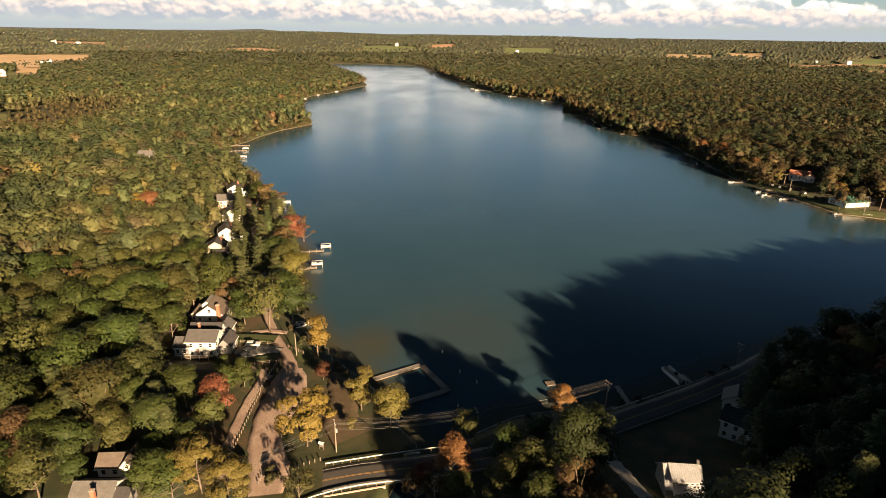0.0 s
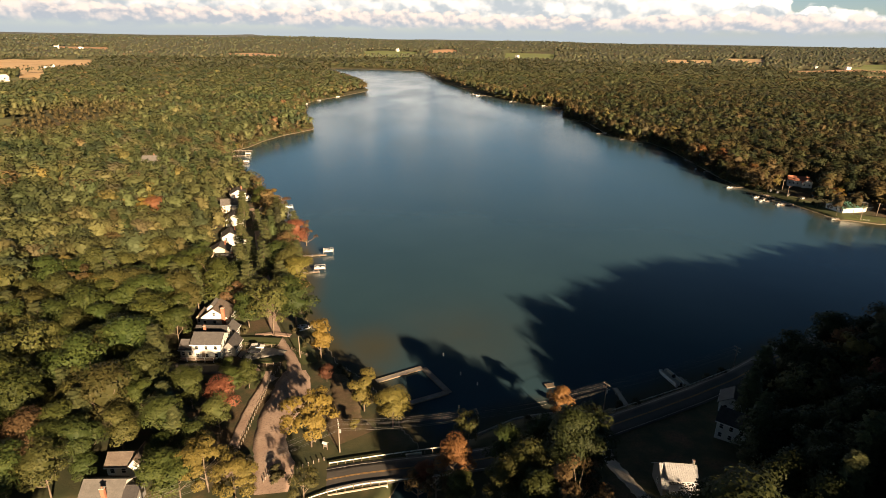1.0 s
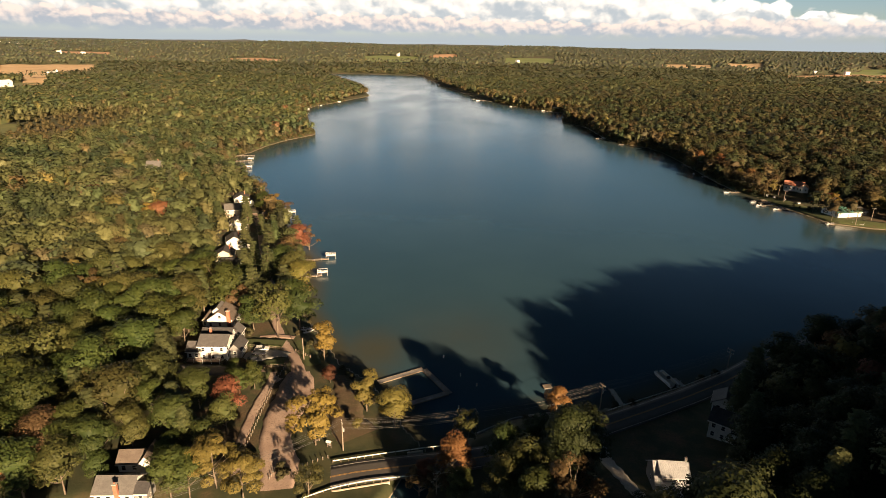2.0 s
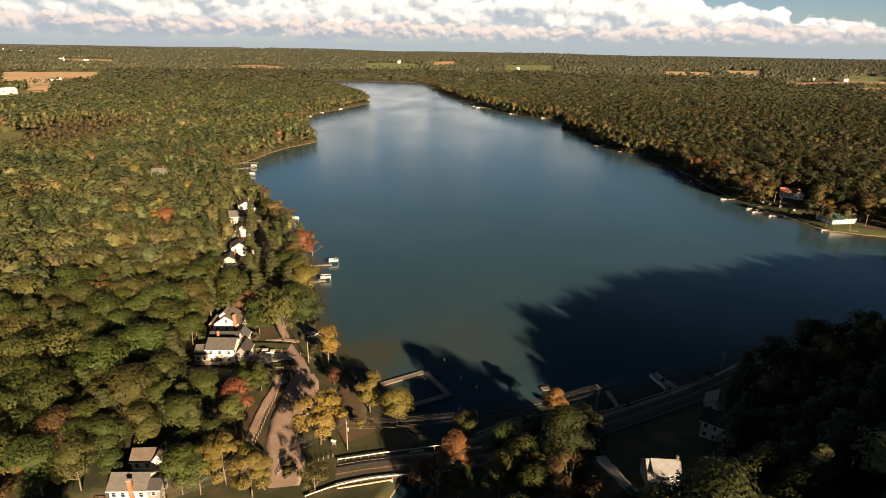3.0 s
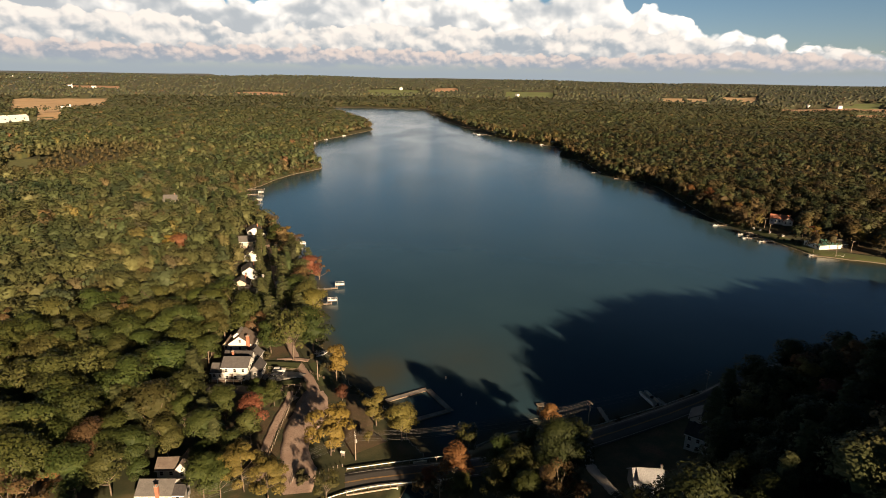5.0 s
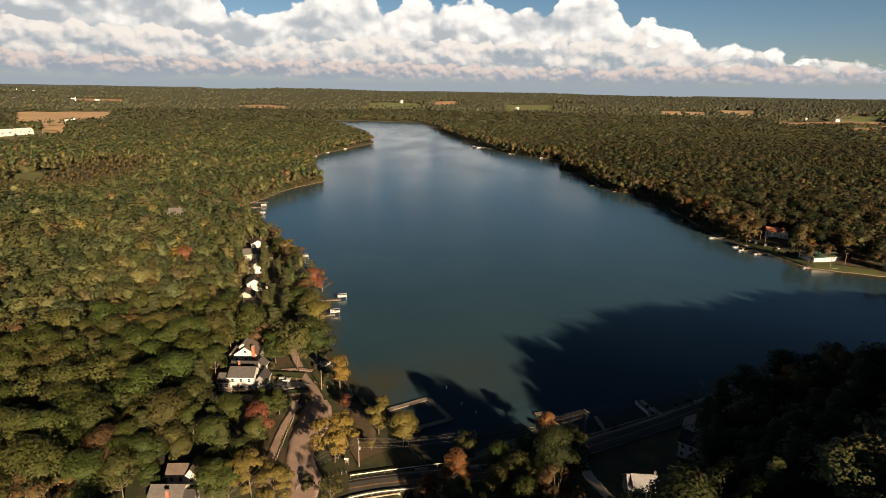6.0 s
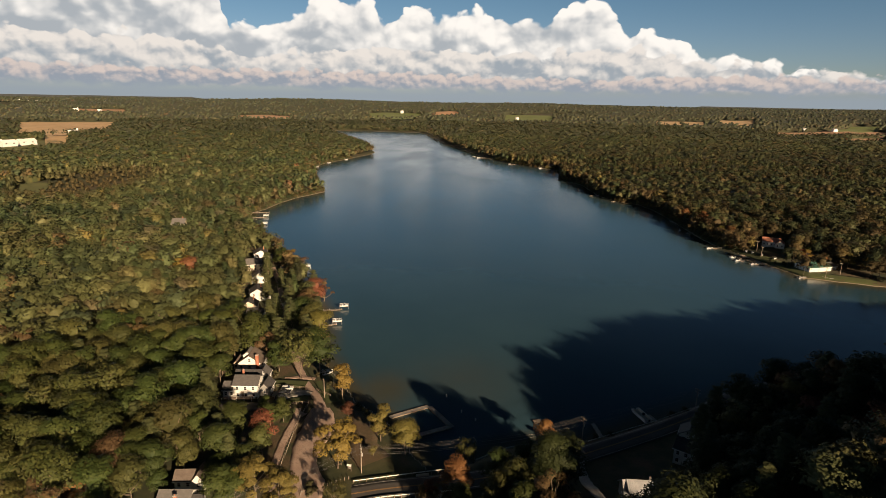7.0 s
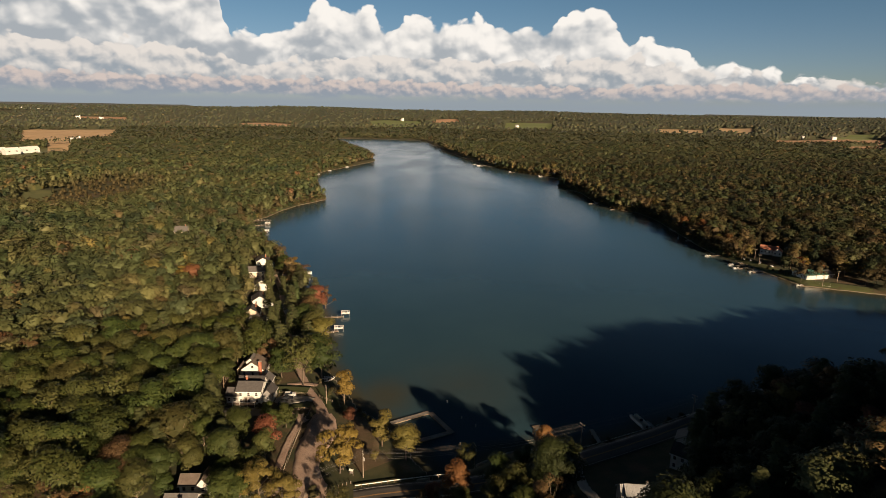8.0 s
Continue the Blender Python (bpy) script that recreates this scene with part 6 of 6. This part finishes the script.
def guard_rail(label, pts, z=ROAD_Z):
    """A steel guard rail: a folded beam in lengths on posts."""
    line = resample(pts, 2.0)
    g = thing("guard_rail", label, "guard rail", "road guard rails")
    nrm = normals_of(line)
    for i in range(len(line) - 1):
        a, b, n = line[i], line[i + 1], nrm[i]
        L = math.hypot(*(b - a)[:2])
        m = pose(a[0], a[1], z, 0, 0, math.degrees(math.atan2(b[1] - a[1], b[0] - a[0])))
        prof = [(-0.02, 0.46), (0.06, 0.53), (-0.02, 0.61), (0.06, 0.69), (-0.02, 0.76)]
        v = [(x, y, zz) for x in (0, L) for y, zz in prof] + [(x, y - 0.03, zz) for x in (0, L) for y, zz in prof]
        f = []
        for k in range(4):
            f += [(k, k + 1, 6 + k, 5 + k), (15 + k, 16 + k, 11 + k, 10 + k)]
        f += [(4, 14, 19, 9), (0, 5, 15, 10)]
        part("beam", *moved((v, f), m), M["post_white"], g)
        part("post", *moved(bevelled(*box(-0.07, -0.2, -0.8, 0.07, -0.05, 0.8), 0.015), m), M["wood"], g)
    return g


guard_rail("white-painted steel guard rail along the lake side of the road", [(-27.5, 109.4), (-14.9, 112.6), (-2.8, 115.4), (6, 117)])
guard_rail("white-painted steel guard rail on the bridge", [(-33, 96.2), (-27.5, 99.4), (-23, 101.2), (-17.8, 102.8), (-10, 104.2), (4, 106.5)])
guard_rail("pale guard rail beside the lake shore road", [(48, 132.6), (60, 138.6), (76, 146.4), (93, 156)])
bridge = thing("bridge", "low road bridge with pale concrete abutments over the outlet", "bridge", kind="structure")
for a, b in (((-26, 99.9), (-12.5, 103.4)), ((-3, 106.0), (4, 107.6)), ((-9, 114.0), (-5, 114.9)), ((1, 116.2), (6, 117.2))):
    L = math.hypot(b[0] - a[0], b[1] - a[1])
    m = pose(a[0], a[1], 0, 0, 0, math.degrees(math.atan2(b[1] - a[1], b[0] - a[0])))
    part("abutment", *moved(bevelled(*box(0, -0.5, -1.5, L, -0.02, ROAD_Z + 0.02), 0.05), m), M["cream"], bridge)

# posts along the track and the lot
line = resample([(-51.0, 112.5), (-51.2, 121.1), (-51.6, 129.4), (-51.6, 136.8), (-52.1, 142), (-51.3, 153)], 1.5)
proto = None
for p in line:
    z = ground_at(p[0], p[1])
    if proto is None:
        proto = thing("bollard", "short grey-capped timber post beside the track", "bollard", "track posts", at=(p[0], p[1], z))
        part("shaft", *bevelled(*box(-0.1, -0.1, -0.4, 0.1, 0.1, 0.62), 0.02), M["wood"], proto)
        part("cap", *bevelled(*box(-0.12, -0.12, 0.62, 0.12, 0.12, 0.92), 0.04), M["dock"], proto)
    else:
        copy_thing(proto, pose(p[0], p[1], z, 0, 0, random.uniform(-12, 12)))
for p in [(-41.5 + 0.1 * i, 102.6 + 1.1 * i) for i in range(6)] + [(-34.8 + 1.15 * i, 107.6 + 0.68 * i) for i in range(6)] + [(-50.5 + 1.2 * i, 157.5 + 0.45 * i) for i in range(0)]:
    copy_thing(proto, pose(p[0], p[1], ground_at(*p), 0, 0, random.uniform(-12, 12)))


def fence(label, a, b):
    """A split-rail fence of posts and two rails."""
    L = math.hypot(b[0] - a[0], b[1] - a[1])
    n = max(2, round(L / 2.4))
    f = thing("fence", label, "fence", "garden fences")
    P = [(a[0] + (b[0] - a[0]) * i / n, a[1] + (b[1] - a[1]) * i / n) for i in range(n + 1)]
    P = [(x, y, ground_at(x, y)) for x, y in P]
    for x, y, z in P:
        part("post", *bevelled(*box(x - 0.08, y - 0.08, z - 0.4, x + 0.08, y + 0.08, z + 1.2), 0.02), M["wood"], f)
    for p, q in zip(P, P[1:]):
        for h in (0.5, 1.0):
            part("rail", *tube([(p[0], p[1], p[2] + h), (q[0], q[1], q[2] + h)], [0.055, 0.055], 5), M["wood"], f)


fence("brown split-rail fence beside the parking pad", (-67, 166.0), (-55.5, 165.0))
fence("brown split-rail fence near the shore", (-50.5, 163.5), (-44.5, 159.5))
fence("brown split-rail fence near the shore", (-60, 151.8), (-51.5, 153.5))


def utility_pole(x, y, h, turn, arms=2, label="weathered timber utility pole with two crossarms"):
    p = thing("utility_pole", label, "utility pole", "utility poles", at=(x, y, ground_at(x, y)), turn=turn)
    part("pole", *tube([(0, 0, -0.6), (0, 0, h * 0.5), (0, 0, h)], [0.17, 0.15, 0.12], 8), M["pole"], p)
    for k in range(arms):
        z = h - 0.35 - 1.2 * k
        a = part("crossarm", *bevelled(*box(-0.08, -1.2, z - 0.07, 0.08, 1.2, z + 0.07), 0.015), M["pole"], p)
        for s in (-1.05, -0.4, 0.4, 1.05):
            part("insulator", *tube([(0, s, z + 0.07), (0, s, z + 0.16), (0, s, z + 0.3)], [0.05, 0.09, 0.05], 8), M["post_white"], a)
        part("brace", *tube([(0.1, 0.55, z - 0.05), (0.12, 0, z - 0.6)], [0.025, 0.025], 4), M["steel"], a)
        part("brace", *tube([(0.1, -0.55, z - 0.05), (0.12, 0, z - 0.6)], [0.025, 0.025], 4), M["steel"], a)
    if arms > 1:
        part("transformer", *tube([(0.35, 0, h - 3.3), (0.35, 0, h - 2.4), (0.35, 0, h - 2.3)], [0.24, 0.24, 0.12], 10), M["steel"], p)
    return p


POLES = [(-62, 88, 9.0), (-25.7, 114.2, 9.2), (9.3, 121.5, 9.2), (47, 136, 9.0), (96, 160, 9.0)]
for i, (x, y, hgt) in enumerate(POLES):
    utility_pole(x, y, hgt, 18 if i < 3 else 30)
for (x0, y0, h0), (x1, y1, h1) in zip(POLES, POLES[1:]):
    a, b = Vector((x0, y0, ground_at(x0, y0) + h0)), Vector((x1, y1, ground_at(x1, y1) + h1))
    side = Vector((-(b - a).y, (b - a).x, 0)).normalized()
    for off, dz in ((-1.05, -0.1), (-0.4, -0.1), (0.4, -0.1), (1.05, -0.1), (0.9, -1.3), (-0.9, -1.3), (0.15, -2.6)):
        pts = []
        for k in range(13):
            u = k / 12
            p = a.lerp(b, u) + side * off + Vector((0, 0, dz - 0.9 * 4 * u * (1 - u)))
            pts.append(tuple(p))
        tagged(mesh_of("power_line", *tube(pts, [0.013 if dz > -2 else 0.022] * 13, 4), M["wire"]), "sagging overhead cable between utility poles", "power line", "overhead cables")
for x, y, hgt in ((-46.5, 158.5, 8.0),):
    utility_pole(x, y, hgt, 60, 0, "slender bare pole by the shore")
for x, y in ((243, 398), (238, 382), (255, 332), (268, 337)):
    utility_pole(x, y, 8.0, 40, 1, "thin pale utility pole by the opposite shore")

# sign kiosk by the lot
k = thing("notice_board", "small grey notice kiosk with a pale roof", "notice board", at=(-29.5, 115.0, ground_at(-29.5, 115.0)), turn=-20)
for x in (-0.55, 0.55):
    part("post", *box(x - 0.06, -0.06, -0.4, x + 0.06, 0.06, 1.9), M["wood"], k)
part("panel", *bevelled(*box(-0.6, -0.05, 0.7, 0.6, 0.05, 1.75), 0.02), M["dock"], k)
part("roof", *gable_roof(-0.6, -0.35, 0.6, 0.35, 1.9, 2.15, "x", 0.12, 0.06), M["post_white"], k)
b = thing("picnic_bench", "weathered wooden bench on the beach grass", "bench", at=(-33.2, 117.2, ground_at(-33.2, 117.2)), turn=30)
part("seat", *bevelled(*box(-0.9, -0.25, 0.42, 0.9, 0.25, 0.5), 0.02), M["wood"], b)
for x in (-0.7, 0.7):
    part("leg", *box(x - 0.06, -0.2, -0.1, x + 0.06, 0.2, 0.42), M["wood"], b)


def car(label, x, y, turn, paint, suv=True):
    """A parked car: body, cabin glass, roof, wheels with rims, lamps."""
    c = thing("car", label, "car", "cars on the parking pad", at=(x, y, ground_at(x, y) + 0.1), turn=turn)
    L, W, H = (4.7, 1.85, 1.7) if suv else (4.5, 1.8, 1.45)
    side = [(-L / 2, 0.35), (-L / 2, 0.85), (-L / 2 + 0.15, 0.98), (L * 0.2, 1.0), (L / 2 - 0.2, 0.85), (L / 2, 0.65), (L / 2, 0.35)]
    v = [(x0, s * W / 2, z) for s in (-1, 1) for x0, z in side]
    n = len(side)
    f = [tuple(range(n)), tuple(range(2 * n - 1, n - 1, -1))] + [(i, i + n, (i + 1) % n + n, (i + 1) % n) for i in range(n)]
    part("body", *bevelled(v, f, 0.07), M[paint], c)
    q = [(-L * 0.46 if suv else -L * 0.36, 0.95), (-L * 0.38 if suv else -L * 0.24, H - 0.08), (L * 0.06, H - 0.08), (L * 0.21, 0.97)]
    v = [(x0, s * (W / 2 - (0.06 if z < 1.2 else 0.2)), z) for s in (-1, 1) for x0, z in q]
    part("windows", v, [(0, 1, 2, 3), (7, 6, 5, 4), (0, 4, 5, 1), (1, 5, 6, 2), (2, 6, 7, 3)], M["glass"], c)
    part("roof", *bevelled(*box(q[1][0], -W / 2 + 0.2, H - 0.1, q[2][0], W / 2 - 0.2, H), 0.04), M[paint], c)
    for sx in (-0.31, 0.31):
        for sy in (-1, 1):
            w_ob = part("wheel", *tube([(sx * L, sy * (W / 2 - 0.2), 0.24), (sx * L, sy * W / 2, 0.24)], [0.34, 0.34], 14), M["rubber"], c)
            part("rim", *tube([(sx * L, sy * (W / 2), 0.24), (sx * L, sy * (W / 2 + 0.02), 0.24)], [0.2, 0.18], 10), M["steel"], w_ob)
    for sy in (-1, 1):
        part("headlight", *box(L / 2 - 0.06, sy * W * 0.36 - 0.18, 0.62, L / 2 + 0.015, sy * W * 0.36 + 0.18, 0.76), M["trim"], c)
        part("tail_light", *box(-L / 2 - 0.015, sy * W * 0.4 - 0.1, 0.65, -L / 2 + 0.05, sy * W * 0.4 + 0.1, 0.9), M["roof_red"], c)
    return c


car("white estate car parked on the pale pad", -62.3, 164.0, 8, "car_white")
car("dark saloon car parked on the pale pad", -62.4, 161.2, 8, "car_dark", False)
car("dark blue car parked on the pale pad", -63.2, 157.2, 70, "car_dark")

# parking pad, drives, lawns
PADS = [
    ("parking_pad", [(-67, 160.5, 3), (-64, 160.5, 9), (-60, 161.2, 8), (-56, 162.3, 4.5), (-51.5, 161.5, 3)], "concrete", "pale concrete parking pad beside the house", "parking pad"),
    ("driveway", [(-92, 149.5, 5), (-84, 149.8, 6), (-72, 150.2, 6), (-66, 150.6, 4)], "road", "dark asphalt driveway in front of the house", "driveway"),
    ("driveway", [(42.6, 121, 3), (42.4, 112, 3), (44.6, 105, 3), (47, 97, 3)], "concrete", "pale worn driveway to the shaded house", "driveway"),
    ("footpath", [(-66, 173.5, 2), (-60, 175, 2.4), (-52.5, 173.5, 2.4)], "dirt", "pale gravel path across the lawn", "path"),
    ("footpath", [(-59, 151.0, 1.8), (-54, 147, 2.2), (-50.5, 145, 2.2)], "dirt", "worn earth path beside the track", "path"),
    ("lawn", [(-74, 169.5, 6), (-64, 169.8, 6.5), (-56, 169.5, 6)], "lawn", "mown green lawn behind the fence", "lawn"),
    ("lawn", [(-59.5, 156.0, 3), (-55.5, 156.5, 5.5), (-51.8, 156.8, 3)], "lawn", "round green lawn inside the driveway loop", "lawn"),
    ("lawn", [(-56.8, 140, 3), (-57, 146, 4), (-57, 150, 3)], "lawn", "strip of lawn beside the track", "lawn"),
    ("lawn", [(-51, 172, 5), (-46, 163, 6), (-42.5, 155, 5)], "lawn", "strip of green lawn along the shore", "lawn"),
    ("lawn", [(224, 430, 7), (231, 405, 8), (237, 382, 9), (242, 362, 9), (247, 340, 8), (262, 333, 8), (284, 323, 7)], "lawn", "sunlit lawn along the opposite shore", "lawn"),
    ("beach_grass", [(-33, 150, 5), (-28, 138, 8), (-27, 126, 10), (-22, 119, 12)], "beach", "brown trodden grass by the swimming beach", "grass"),
]
M["beach"] = material("trodden grass", [(0.098, 0.064, 0.037), (0.07, 0.062, 0.026), (0.124, 0.084, 0.048)], 0.13, 0.95, bump=0.04, fine=1.3)
for k, (name, pts, mat, label, cat) in enumerate(PADS):
    tagged(ribbon(name, pts, 3, M[mat], 0.055 + 0.006 * k, ragged=0.3, across=4, step=1.0), label, cat, kind="structure")

# shrubs
shrub = None
rng = np.random.RandomState(5)
SHRUBS = [(-47.5 + 0.3 * i, 104 + 1.4 * i) for i in range(4)] + [(-39.2, 103.6), (-38, 105.2), (-39.6, 105.8), (-31, 152), (-29, 150), (-33, 155), (-46.5, 170), (-47, 166), (-53, 176), (-52, 190), (-70, 175), (-68, 152), (-71, 154), (-85, 154), (-87, 158), (-40, 162), (-21, 136), (-25, 141),
          (38, 131.5), (33, 130), (44, 134), (52, 137.5), (58, 141), (66, 144), (57, 137.5), (24, 128), (16, 123.5), (84, 152.5), (90, 155.5), (240, 366), (246, 356), (243, 361), (239, 371), (251, 352)]
for x, y in SHRUBS:
    s = rng.uniform(0.7, 1.5)
    z = ground_at(x, y)
    if shrub is None:
        q, soft, tips = crown_mesh("broad", 3.0, 420, 0.42, 77)
        q[..., 2] -= 0.95
        shrub = thing("shrub", "low olive green shrub", "shrub", "shrubs by the shore", at=(x, y, z))
        part("stems", *join(*[tube([(0, 0, -0.3), (0.3 * math.cos(a), 0.3 * math.sin(a), 0.8)], [0.05, 0.02], 4) for a in (0, 2, 4)]), M["bark"], shrub)
        soften(part("crown", q.reshape(-1, 3).tolist(), np.arange(3 * len(q)).reshape(len(q), 3).tolist(), M["bush"], shrub, smooth_faces=True), soft)
    else:
        copy_thing(shrub, pose(x, y, z, 0, 0, rng.uniform(0, 360)) @ Matrix.Diagonal((s, s, s, 1)))
